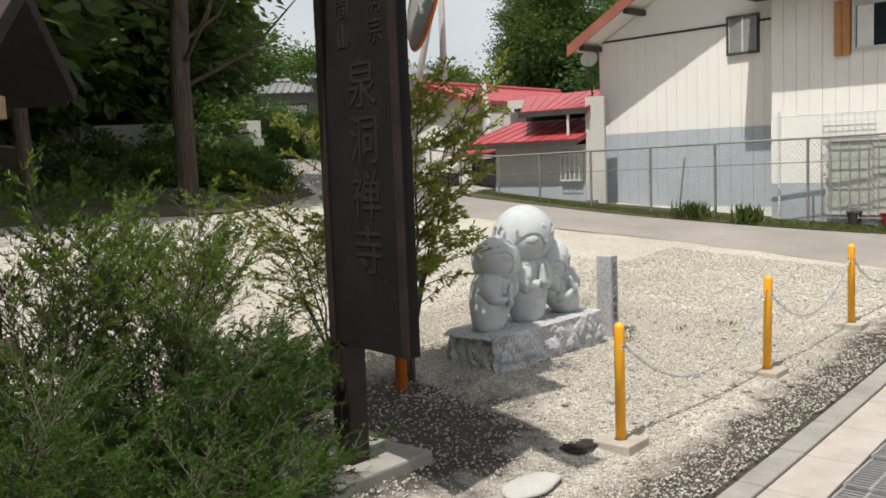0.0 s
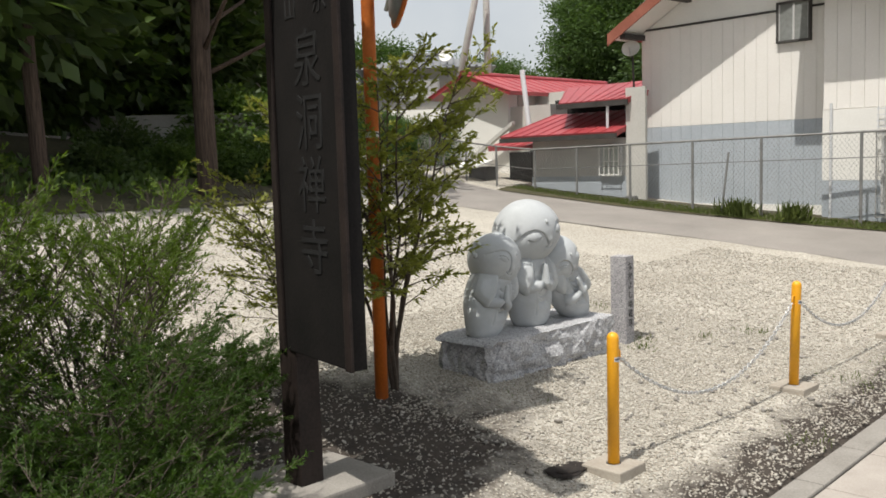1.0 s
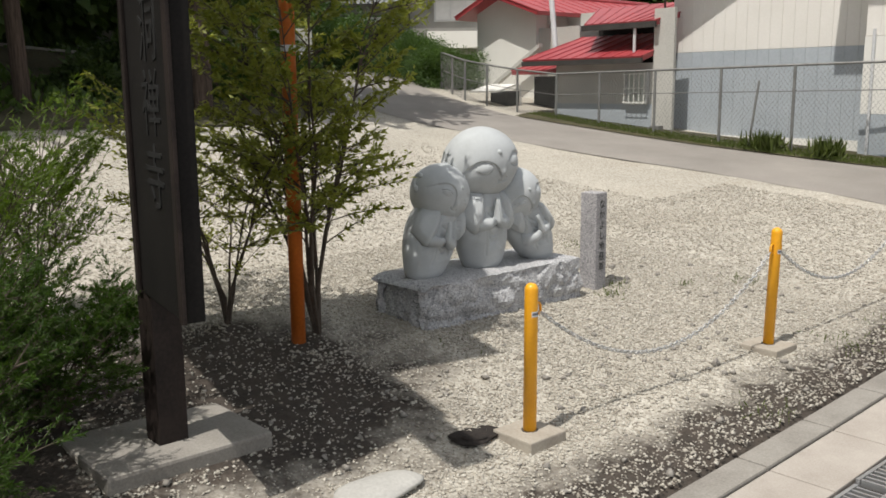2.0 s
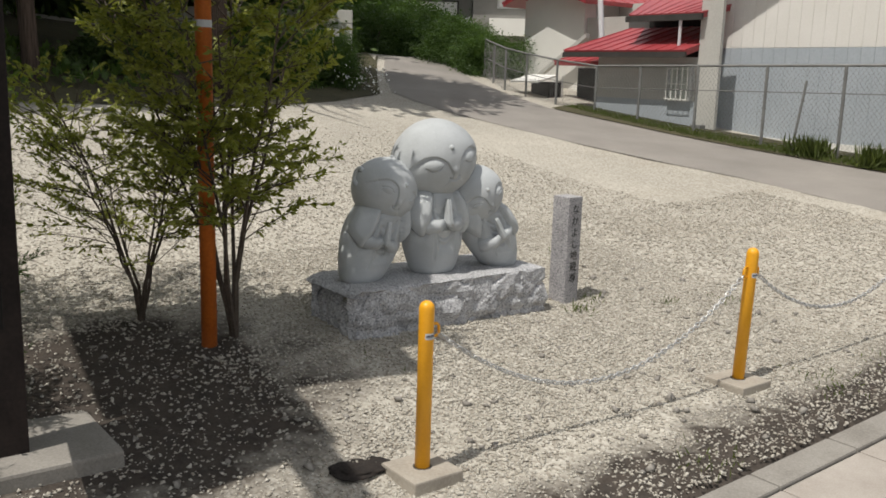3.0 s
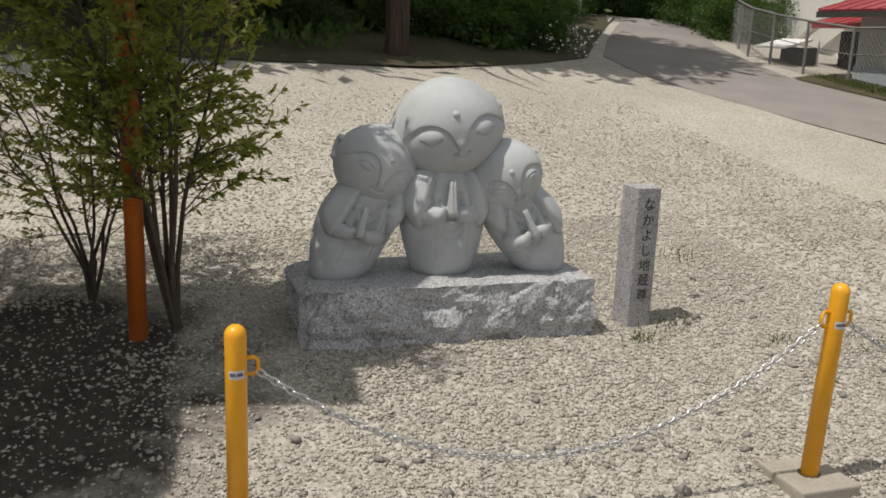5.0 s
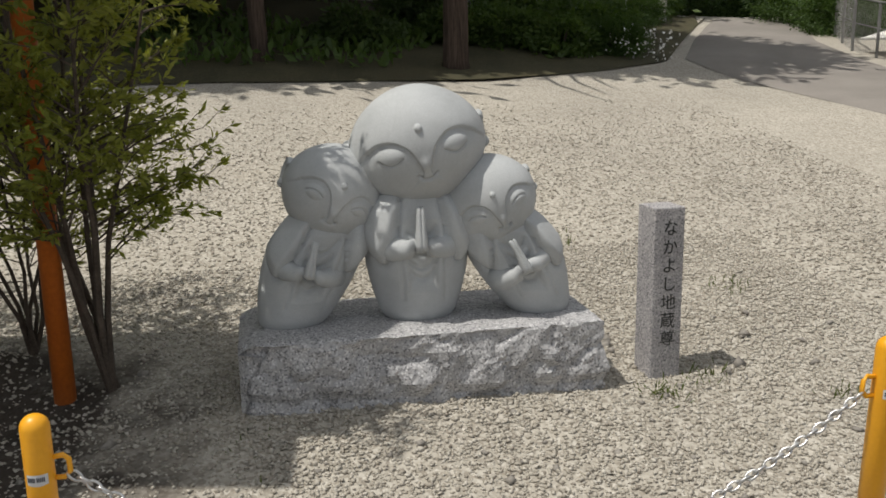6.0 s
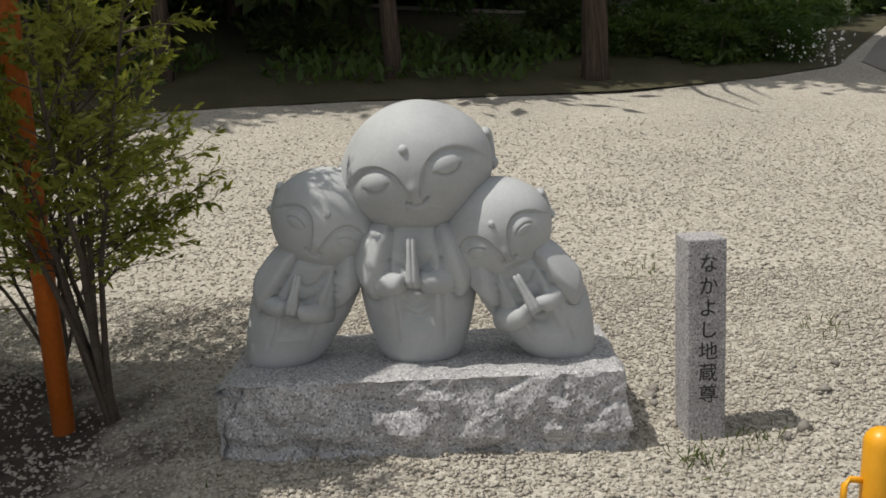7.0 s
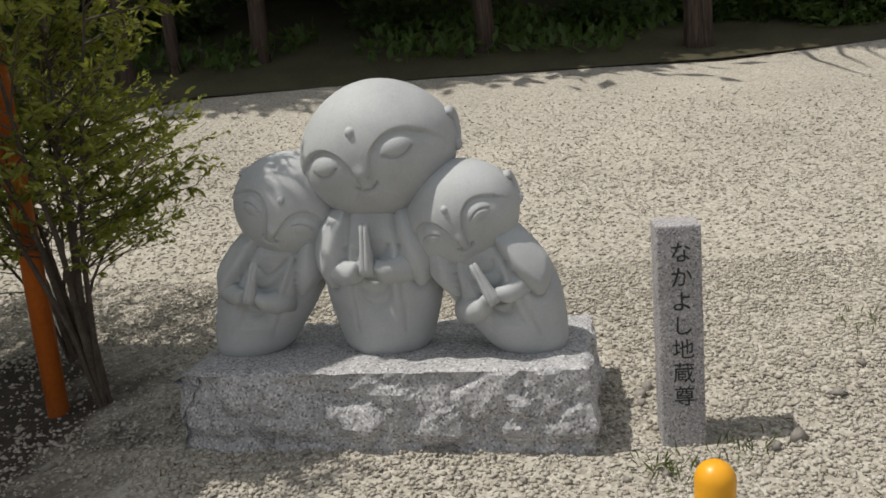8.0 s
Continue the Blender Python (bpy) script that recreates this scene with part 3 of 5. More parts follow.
def stone_post():
    root = thing("stone_post", (-3.866, 6.186, 0.19), "square grey granite marker post with carved black writing", "stone post", turn=4)
    bm = box(-0.066, 0.066, -0.064, 0.064, -0.1, 0.705, 0.006)
    part("shaft", bm, POST, root)
    for k, ch in enumerate("なかよし地蔵尊"):
        writing("letter", ch, 0.066, INK, root, pose(0.0665, 0.004, 0.622 - 0.073 * k, 90, 0, 90), 0.0015)
    return root


stone_post()


# ---- chain posts ----
def bollard(x, y, lean_x=0.0, lean_y=0.0, loops=(-1, 1)):
    z = ground_z(x, y)
    root = thing("bollard", (x, y, z), "yellow painted steel chain post in a square concrete foot", "bollard", "yellow chain posts")
    base = box(-0.12, 0.12, -0.12, 0.12, -0.05, 0.035, 0.008)
    part("foot", base, FOOT, root, "square concrete foot")
    tilt = Euler((radians(lean_x), radians(lean_y), 0)).to_matrix().to_4x4()
    prof = [(0.031, 0.0), (0.031, 0.695)] + [(0.031 * math.cos(a), 0.697 + 0.03 * math.sin(a)) for a in (0.2, 0.5, 0.8, 1.1, 1.35, 1.5)]
    bm = lathe(prof, 28)
    bm.transform(tilt)
    pole = part("pole", bm, YELLOW, root, smooth=True)
    ring = bmesh.new()
    tube([(0.033 * math.cos(a), 0.033 * math.sin(a), 0.026) for a in (2 * math.pi * k / 16 for k in range(17))], 0.012, 6, ring)
    part("collar", ring, DARKTRIM, root)
    for side in loops:
        loop = tube([(0, side * 0.025, 0.625), (0, side * 0.05, 0.628), (0, side * 0.061, 0.618), (0, side * 0.062, 0.59), (0, side * 0.05, 0.577), (0, side * 0.025, 0.578)], 0.0062, 8)
        loop.transform(tilt)
        part("loop", loop, YELLOW, root, smooth=True)
    arc = bmesh.new()
    cols = [[arc.verts.new((0.0318 * math.cos(a), 0.0318 * math.sin(a), zz)) for zz in (0.578 - 0.004 * math.cos(1.5 * a * 1.2), 0.600)] for a in [radians(-42 + 6 * k) for k in range(15)]]
    for p, q in zip(cols, cols[1:]):
        arc.faces.new((p[0], q[0], q[1], p[1]))
    arc.transform(tilt)
    sticker = part("sticker", arc, LABEL, root, "silver sticker with grey bars")
    bars = bmesh.new()
    for k in range(10):
        a = radians(-34 + 6.2 * k + (4 if k > 4 else 0))
        p = Vector((0.0325 * math.cos(a), 0.0325 * math.sin(a), 0.589))
        box(-0.0012, 0.0012, -0.0011, 0.0011, -0.005, 0.005, bm=bars, m=Matrix.Translation(p) @ Matrix.Rotation(a, 4, "Z"))
    bars.transform(tilt)
    part("printed_bars", bars, BARS, sticker)
    return Matrix.Translation((x, y, z)) @ tilt


def chain(m1, m2, low, name_label):
    a, b = m1 @ Vector((0, 0.06, 0.585)), m2 @ Vector((0, -0.06, 0.585))
    n = 72
    path = []
    for k in range(n * 4 + 1):
        f = k / (n * 4)
        p = a.lerp(b, f)
        p.z = p.z - (4 * f * (1 - f)) * ((a.z + b.z) / 2 - low)
        path.append(p)
    total = [0.0]
    for p, q in zip(path, path[1:]):
        total.append(total[-1] + (q - p).length)
    link_bm = tube([(0.017 * c, 0.0095 * s, 0) for c, s in ((math.cos(2 * math.pi * k / 12), math.sin(2 * math.pi * k / 12)) for k in range(13))], 0.0034, 5, cap=False)
    bmesh.ops.remove_doubles(link_bm, verts=link_bm.verts, dist=0.0004)
    me = bpy.data.meshes.new("chain_link")
    link_bm.to_mesh(me)
    link_bm.free()
    me.materials.append(STEEL)
    me.shade_smooth()
    root = thing("chain", a, name_label, "chain", "chains between posts")
    count = int(total[-1] / 0.0245)
    for k in range(count):
        want = total[-1] * (k + 0.5) / count
        i = next(j for j in range(len(total) - 1) if total[j + 1] >= want)
        p, d = path[i].lerp(path[i + 1], 0.5), (path[i + 1] - path[i]).normalized()
        q = d.to_track_quat("X", "Z").to_matrix().to_4x4()
        ob = new("chain_link", me)
        ob.parent = root
        ob.matrix_world = Matrix.Translation(p) @ q @ Matrix.Rotation(radians(45 + 90 * (k % 2)), 4, "X")


B1 = bollard(-2.605, 4.18, 0.0, 0.3, (1,))
B2 = bollard(-2.495, 6.125, -1.5, 0.6)
B3 = bollard(-2.43, 7.89)
B4 = bollard(-2.36, 9.65)
chain(B1, B2, 0.27, "galvanised steel chain sagging between yellow posts")
chain(B2, B3, 0.40, "galvanised steel chain sagging between yellow posts")
chain(B3, B4, 0.46, "galvanised steel chain sagging between yellow posts")


# ---- sign tower, notice board, mirror pole ----
def temple_sign():
    z = ground_z(-3.43, 2.81)
    root = thing("wooden_sign", (-3.43, 2.81, z), "tall black wooden signboard with carved writing on a dark post", "signboard")
    part("post", box(-0.065, 0.065, -0.065, 0.065, 0.02, 3.1, 0.006), DARKWOOD, root)
    m = pose(0.06, -0.03, 0, 0, 0, -10)
    bm = box(-0.10, 0.56, -0.045, 0.025, 0.69, 2.95, 0.006, m=m)
    board = part("board", bm, BLACKWOOD, root)
    part("edge_strip", box(0.525, 0.575, -0.062, -0.0455, 0.69, 2.95, 0.004, m=m), DARKWOOD, root)
    part("edge_strip", box(-0.10, -0.05, -0.062, -0.0455, 0.69, 2.95, 0.004, m=m), DARKWOOD, root)
    part("beam", box(-0.30, 0.95, -0.10, 0.08, 2.62, 2.74, 0.008, m=m), DARKWOOD, root)
    # Unseen roof added above view, its extent cut to the shade wanted below.
    roof = prism([(-0.85, 2.98), (0.0, 3.42), (0.62, 3.09), (0.62, 3.15), (0.0, 3.50), (-0.85, 3.04)], "x", -1.1, 0.10)
    roof.transform(m)
    part("roof", roof, TILEROOF, root)
    ink = BLACKINK
    for k, ch in enumerate("泉洞禅寺"):
        writing("letter", ch, 0.26, ink, board, m @ pose(0.27, -0.046, 1.98 - 0.27 * k, 90, 0, 0), 0.003)
    for k, ch in enumerate("曹洞宗"):
        writing("letter", ch, 0.13, ink, board, m @ pose(0.40, -0.046, 2.50 - 0.14 * k, 90, 0, 0), 0.003)
    for k, ch in enumerate("間山"):
        writing("letter", ch, 0.13, ink, board, m @ pose(0.13, -0.046, 2.36 - 0.14 * k, 90, 0, 0), 0.003)
    slab = box(-3.79, -3.19, 2.45, 3.18, z - 0.1, z + 0.045, 0.015)
    tagged(link("concrete_footing", slab, KERB), "pale concrete footing slab under the wooden sign", "footing")


BLACKINK = mottled("worn_letter_paint", (0.004, 0.004, 0.004), (0.010, 0.010, 0.010), 20, 90, 0.9, 0.2)
temple_sign()


def notice_board():
    x, y = -4.07, 1.24
    z = ground_z(x, y)
    root = thing("notice_board", (x, y, z), "dark wooden notice board with a small tiled roof", "notice board", turn=42)
    for px in (0.0, -1.6):
        part("post", box(px - 0.06, px + 0.06, -0.06, 0.06, -0.05, 1.91, 0.006), DARKWOOD, root)
    part("panel", box(-1.54, -0.06, -0.02, 0.02, 0.85, 1.75, 0.004), BLACKWOOD, root)
    part("rail", box(-1.75, 0.14, -0.045, 0.045, 0.70, 0.80, 0.005), PALEWOOD, root, "pale wood rail")
    part("rail", box(-1.75, 0.16, -0.05, 0.05, 1.76, 1.86, 0.005), PALEWOOD, root, "pale wood rail")
    roof = prism([(-0.50, 1.844), (0.0, 2.254), (0.50, 1.844), (0.50, 1.884), (0.0, 2.304), (-0.50, 1.884)], "x", -1.95, 0.26)
    top = part("roof", roof, DARKWOOD, root, "dark grey roof with stepped rows")
    for k in range(6):
        f = k / 6
        for s in (-1, 1):
            row = box(-1.96, 0.20, -0.055, 0.055, -0.012, 0.016, 0.004, m=Matrix.Translation((0, s * (0.46 - 0.44 * f), 1.909 + 0.36 * f)) @ Matrix.Rotation(s * radians(-26), 4, "X"))
            part("roof_step", row, DARKTRIM, top)
    for s in (-1, 1):
        barge = box(0.18, 0.30, -0.32, 0.32, -0.035, 0.035, 0.006, m=Matrix.Translation((0, s * 0.25, 2.094)) @ Matrix.Rotation(s * radians(-39.5), 4, "X"))
        part("bargeboard", barge, DARKWOOD, top)


notice_board()


def mirror_pole():
    x, y = -4.108, 3.91
    z = ground_z(x, y)
    root = thing("traffic_mirror", (x, y, z), "orange painted pole carrying a round road mirror", "road mirror")
    part("pole", lathe([(0.040, -0.1), (0.040, 3.15), (0.034, 3.18), (0.01, 3.19)], 24), ORANGE, root, smooth=True)
    part("band", lathe([(0.0415, 1.60), (0.0415, 1.635)], 24), LABEL, root, "silver band")
    m = Matrix.Translation((0.36, -0.02, 2.55)) @ Vector((0.55, 0.78, -0.22)).to_track_quat("Z", "Y").to_matrix().to_4x4()
    disc = lathe([(0.34, 0.0), (0.345, 0.02), (0.30, -0.03), (0.2, -0.055), (0.05, -0.07)], 40)
    disc.transform(m)
    back = part("mirror_back", disc, MIRRORBACK, root, smooth=True)
    rim = tube([(0.345 * math.cos(a), 0.345 * math.sin(a), 0.01) for a in (2 * math.pi * k / 40 for k in range(41))], 0.014, 8)
    rim.transform(m)
    part("rim", rim, ORANGE, back, smooth=True)
    for a in (0.6, 2.2):
        bar = tube([(0.3 * math.cos(a), 0.3 * math.sin(a), -0.045), (-0.3 * math.cos(a), -0.3 * math.sin(a), -0.045)], 0.014, 6)
        bar.transform(m)
        part("brace", bar, STEEL, back)
    arm = tube([(0, 0, 2.55), tuple(m @ Vector((0, 0, -0.07)))], 0.02, 8)
    part("arm", arm, ORANGE, root)


mirror_pole()


# ---- planting ----
def leaf_cloud(points, dirs, length, width, rng, droop=0.0):
    """One bent leaf of four triangles at every point."""
    n = len(points)
    d = dirs + rng.normal(0, 0.45, (n, 3))
    d[:, 2] -= droop
    d /= np.linalg.norm(d, axis=1)[:, None]
    side = np.cross(d, rng.normal(0, 1, (n, 3)))
    side /= np.linalg.norm(side, axis=1)[:, None] + 1e-9
    L = (length * rng.uniform(0.6, 1.25, n))[:, None]
    Wd = (width * rng.uniform(0.7, 1.2, n))[:, None]
    nrm = np.cross(d, side)
    mid = points + d * L * 0.5 + nrm * L * 0.08
    tip = points + d * L
    verts = np.stack([points, mid + side * Wd * 0.5, tip, mid - side * Wd * 0.5], 1).reshape(-1, 3)
    idx = np.arange(n)[:, None] * 4
    faces = np.concatenate([idx + np.array([[0, 1, 2]]), idx + np.array([[0, 2, 3]])])
    return verts, faces


def bulk(name, verts, faces, material, parent=None):
    me = bpy.data.meshes.new(name)
    faces = np.asarray(faces, dtype=np.int32)
    me.vertices.add(len(verts))
    me.vertices.foreach_set("co", np.asarray(verts, dtype=np.float32).ravel())
    k = faces.shape[1]
    me.loops.add(faces.size)
    me.loops.foreach_set("vertex_index", faces.ravel())
    me.polygons.add(len(faces))
    me.polygons.foreach_set("loop_start", np.arange(0, faces.size, k, dtype=np.int32))
    me.update(calc_edges=True)
    me.validate()
    me.materials.append(material)
    ob = new(name, me)
    ob.parent = parent
    return ob


def woody(root, seed, stems, height, spread, twigs, leaves, leaf, material, droop=0.2, low=0.15, lean=(0, 0), thick=0.012, sub=5, bare=0.2, rise=(0.0, 0.55)):
    """A multi-stemmed shrub or young tree: stems, side twigs, and leaves along the twigs."""
    rng = np.random.default_rng(seed)
    wood = bmesh.new()
    pts, dirs = [], []
    for s in range(stems):
        az = 2 * math.pi * (s + rng.uniform(-0.3, 0.3)) / stems
        out = spread * rng.uniform(0.35, 1.0)
        h = height * rng.uniform(0.72, 1.0)
        line = []
        for k in range(7):
            f = k / 6
            line.append(Vector((math.cos(az) * out * f ** 1.3 + lean[0] * f + rng.normal(0, 0.012), math.sin(az) * out * f ** 1.3 + lean[1] * f + rng.normal(0, 0.012), h * f)))
        tube(line, [thick * (1 - 0.85 * k / 6) for k in range(7)], 6, wood)
        for t in range(twigs):
            f = low + (1 - low) * rng.uniform(0, 1) ** 0.8
            i = min(int(f * 6), 5)
            p = line[i].lerp(line[i + 1], f * 6 - i)
            ta = az + rng.normal(0, 1.2)
            tl = spread * rng.uniform(0.35, 0.85) * (1.15 - 0.6 * f)
            climb = rng.uniform(*rise)
            tw = [p + Vector((math.cos(ta) * tl * q, math.sin(ta) * tl * q, tl * (climb * q - droop * q * q * 0.6))) for q in (0, 0.35, 0.7, 1.0)]
            tube(tw, [thick * 0.32, thick * 0.25, thick * 0.18, thick * 0.08], 4, wood)
            for u in range(sub):
                q = bare + (1 - bare) * (u + rng.uniform(0, 1)) / sub
                i2 = min(int(q * 3), 2)
                o = tw[i2].lerp(tw[i2 + 1], q * 3 - i2)
                sa = ta + rng.choice((-1, 1)) * rng.uniform(0.4, 1.1)
                sl = tl * rng.uniform(0.12, 0.4)
                e = o + Vector((math.cos(sa) * sl, math.sin(sa) * sl, sl * (rng.uniform(-0.3, 0.5) + 0.6 * climb)))
                tube([o, e], [thick * 0.12, thick * 0.06], 3, wood, cap=False)
                w = rng.uniform(0.05, 1.0, leaves)[:, None]
                pts.append(np.array(o)[None] * (1 - w) + np.array(e)[None] * w)
                dirs.append(np.tile(np.array((e - o).normalized()), (leaves, 1)))
    part("branchwork", wood, TWIG, root)
    v, f = leaf_cloud(np.concatenate(pts), np.concatenate(dirs), leaf[0], leaf[1], rng, droop)
    bulk("foliage", v, f, material, root)


def shrub(name, x, y, label, category, **kw):
    root = thing(name, (x, y, ground_z(x, y)), label, category)
    woody(root, **kw)


shrub("young_tree", -4.17, 4.07, "young tree with small drooping leaves and reddish tips", "tree", seed=3, stems=9, height=2.12, spread=0.60, twigs=24, leaves=10, lean=(0.12, -0.18), leaf=(0.044, 0.016), material=YOUNG, low=0.28, thick=0.014, sub=7, droop=0.30, rise=(0.25, 1.1))
shrub("young_tree", -4.55, 3.71, "slender multi-stemmed young tree with sparse small leaves", "tree", seed=5, stems=8, height=1.35, spread=0.66, twigs=18, leaves=8, leaf=(0.036, 0.013), material=YOUNG, low=0.28, thick=0.010, sub=6, droop=0.2, rise=(0.2, 1.0))
WILLOWY = dict(leaf=(0.034, 0.0075), material=SHRUB, thick=0.009, sub=7, droop=-0.05, rise=(0.4, 1.6))
SPRAY = dict(leaf=(0.024, 0.0048), material=FEATHER, sub=8, droop=0.12, rise=(0.1, 1.2))
shrub("shrub", -3.85, 1.40, "tall willowy green shrub with upright shoots", "shrub", seed=11, stems=13, height=1.36, spread=0.62, twigs=16, leaves=12, low=0.12, **WILLOWY)
shrub("shrub", -4.15, 2.10, "tall willowy green shrub with upright shoots", "shrub", seed=12, stems=11, height=1.28, spread=0.58, twigs=14, leaves=11, low=0.15, **WILLOWY)
shrub("shrub", -4.90, 2.75, "tall willowy green shrub with upright shoots", "shrub", seed=17, stems=11, height=1.15, spread=0.50, twigs=15, leaves=12, low=0.12, **WILLOWY)
shrub("shrub", -3.40, 1.85, "dense feathery green shrub with shade in its leaf colour", "shrub", seed=13, stems=15, height=0.86, spread=0.58, twigs=18, leaves=24, low=0.08, thick=0.009, **SPRAY)
shrub("shrub", -2.85, 1.45, "low feathery bright green shrub", "shrub", seed=14, stems=17, height=0.66, spread=0.56, twigs=20, leaves=26, low=0.05, thick=0.008, **SPRAY)
shrub("shrub", -3.15, 0.80, "feathery green shrub beside the notice board", "shrub", seed=15, stems=14, height=0.84, spread=0.56, twigs=18, leaves=24, low=0.1, thick=0.009, **SPRAY)
shrub("shrub", -3.85, 2.50, "low feathery shrub at the foot of the sign", "shrub", seed=16, stems=14, height=0.62, spread=0.46, twigs=16, leaves=26, low=0.05, thick=0.008, **SPRAY)


# ---- woodland ----
def crown_mesh(name, seed, clumps, leaves, size, leaf, material, flat=0.6, squash=(1, 1, 1)):
    rng = np.random.default_rng(seed)
    centre = rng.normal(0, 1, (clumps, 3))
    centre /= np.linalg.norm(centre, axis=1)[:, None]
    centre *= (rng.uniform(0.15, 1.0, clumps) ** 0.45)[:, None]
    centre *= np.array(squash) * size
    pts = np.repeat(centre, leaves, 0) + rng.normal(0, 1, (clumps * leaves, 3)) * np.array((1, 1, flat)) * size * 0.17
    out = pts / (np.linalg.norm(pts, axis=1)[:, None] + 1e-6)
    v, f = leaf_cloud(pts, out, leaf, leaf * 0.55, rng, 0.25)
    me = bulk(name, v, f, material)
    data = me.data
    bpy.data.objects.remove(me)
    return data


CROWNS = {
    "dark": [crown_mesh("dark_crown", 20 + k, 70, 70, 1.0, 0.16, NEEDLES, squash=(1, 1, 0.8)) for k in range(2)],
    "wood": [crown_mesh("wood_crown", 30 + k, 80, 70, 1.0, 0.15, FOREST, squash=(1, 1, 0.85)) for k in range(3)],
    "far": [crown_mesh("far_crown", 40 + k, 150, 130, 1.0, 0.065, FARLEAF, squash=(1, 1, 0.9)) for k in range(2)],
}


def tree(x, y, height, radius, crowns, label, base=None, limbs=7, seed=0, lean=0.0, bare=0.25):
    rng = random.Random(seed * 17 + 5)
    z = ground_z(x, y) if base is None else base
    root = thing("tree", (x, y, z), label, "tree", "woodland trees")
    top = Vector((lean * height, rng.uniform(-0.2, 0.2), height))
    line = [Vector((0, 0, -0.15)), Vector((0, 0, 0.1))] + [top * f + Vector((rng.uniform(-0.04, 0.04), rng.uniform(-0.04, 0.04), 0)) for f in (0.25, 0.5, 0.75, 1.0)]
    bm = tube(line, [radius * 1.5, radius * 1.15, radius, radius * 0.85, radius * 0.55, radius * 0.1], 14)
    for v in bm.verts:
        a = math.atan2(v.co.y, v.co.x)
        v.co.x += 0.12 * radius * math.cos(a) * math.sin(7 * a)
        v.co.y += 0.12 * radius * math.sin(a) * math.sin(7 * a)
    for k in range(limbs):
        f = bare + (0.95 - bare) * (k + 0.5) / limbs
        a = rng.uniform(0, 2 * math.pi)
        L = height * 0.26 * (1.2 - f) + 0.3
        p = top * f
        tube([p, p + Vector((math.cos(a) * L * 0.5, math.sin(a) * L * 0.5, L * 0.25)), p + Vector((math.cos(a) * L, math.sin(a) * L, L * 0.75))], [radius * 0.32, radius * 0.2, radius * 0.04], 6, bm)
    part("trunk", bm, BARK, root, smooth=True)
    for kind, cx, cy, cz, s in crowns:
        ob = new("crown", rng.choice(CROWNS[kind]))
        ob.parent = root
        ob.matrix_local = Matrix.Translation((cx, cy, cz)) @ Matrix.Rotation(rng.uniform(0, 6.3), 4, "Z") @ Matrix.Diagonal((s * rng.uniform(0.9, 1.15), s, s * rng.uniform(0.8, 1.1), 1))
    return root


DARKTREE = "dark-trunked woodland tree with dense shaded foliage"
tree(-11.05, 6.95, 7.5, 0.125, [("dark", -1.5, 0.2, 4.4, 1.5), ("dark", -0.9, 0.8, 5.8, 1.7), ("dark", -1.5, -0.9, 5.6, 1.5), ("dark", -1.3, 0, 7.2, 1.5), ("wood", -1.0, -1.3, 3.8, 0.8)], "tall reddish-barked cypress with bare lower limbs", limbs=18, seed=1, bare=0.2)
tree(-11.15, 4.75, 7.0, 0.085, [("dark", -0.9, 0, 4.6, 1.5), ("dark", -0.9, 0.6, 6.2, 1.5)], DARKTREE, seed=2, bare=0.5)
tree(-10.85, 2.3, 7.0, 0.085, [("dark", -0.9, 0, 4.2, 1.5), ("wood", -0.9, 0.3, 5.8, 1.5)], DARKTREE, seed=3, bare=0.5)
tree(-10.4, 1.5, 6.5, 0.06, [("dark", -1.0, 0, 4.3, 1.5), ("dark", -1.0, -0.6, 5.8, 1.5)], DARKTREE, seed=4, bare=0.5)
tree(-10.0, 1.15, 6.0, 0.07, [("dark", -1.0, -0.4, 4.0, 1.4), ("wood", -1.0, 0, 5.2, 1.4)], DARKTREE, seed=5, bare=0.5)
tree(-9.6, 0.6, 6.0, 0.07, [("dark", -1.0, -0.6, 3.9, 1.4), ("dark", -1.0, -0.6, 5.2, 1.4)], DARKTREE, seed=6, bare=0.5)
spots = random.Random(4)
for k in range(46):
    x = -12.6 - 1.15 * (k % 7) - spots.uniform(0, 0.9)
    y = -8.5 + 2.75 * (k // 7) + spots.uniform(-0.9, 0.9)
    if y > 9.2:
        continue
    if y > 4.6:
        x -= 6.5
    h = spots.uniform(7.5, 10.5)
    tree(x, y, h, spots.uniform(0.09, 0.17), [(spots.choice(("dark", "wood", "dark")), spots.uniform(-0.5, 0.5), spots.uniform(-0.5, 0.5), h * f, spots.uniform(1.7, 2.3)) for f in (0.30, 0.48, 0.68, 0.9)], DARKTREE, limbs=5, seed=50 + k, bare=0.35)
for k in range(22):
    x, y = -17.6 - 1.5 * (k % 3) - spots.uniform(0, 1.0), 1.5 + 1.25 * (k // 3) + spots.uniform(-0.5, 0.5)
    h = spots.uniform(8.0, 10.5)
    tree(x, y, h, spots.uniform(0.10, 0.16), [(spots.choice(("dark", "wood", "dark")), 0, 0, h * f, spots.uniform(1.8, 2.3)) for f in (0.22, 0.42, 0.64, 0.88)], DARKTREE, limbs=5, seed=300 + k, bare=0.35)
for k in range(9):
    x, y = -10.6 - spots.uniform(0, 1.5), -2.2 - 1.6 * k + spots.uniform(-0.5, 0.5)
    h = spots.uniform(6.5, 9)
    tree(x, y, h, 0.09, [(spots.choice(("dark", "wood")), 0, 0, h * f, spots.uniform(1.6, 2.1)) for f in (0.4, 0.62, 0.85)], DARKTREE, limbs=5, seed=120 + k, bare=0.4)
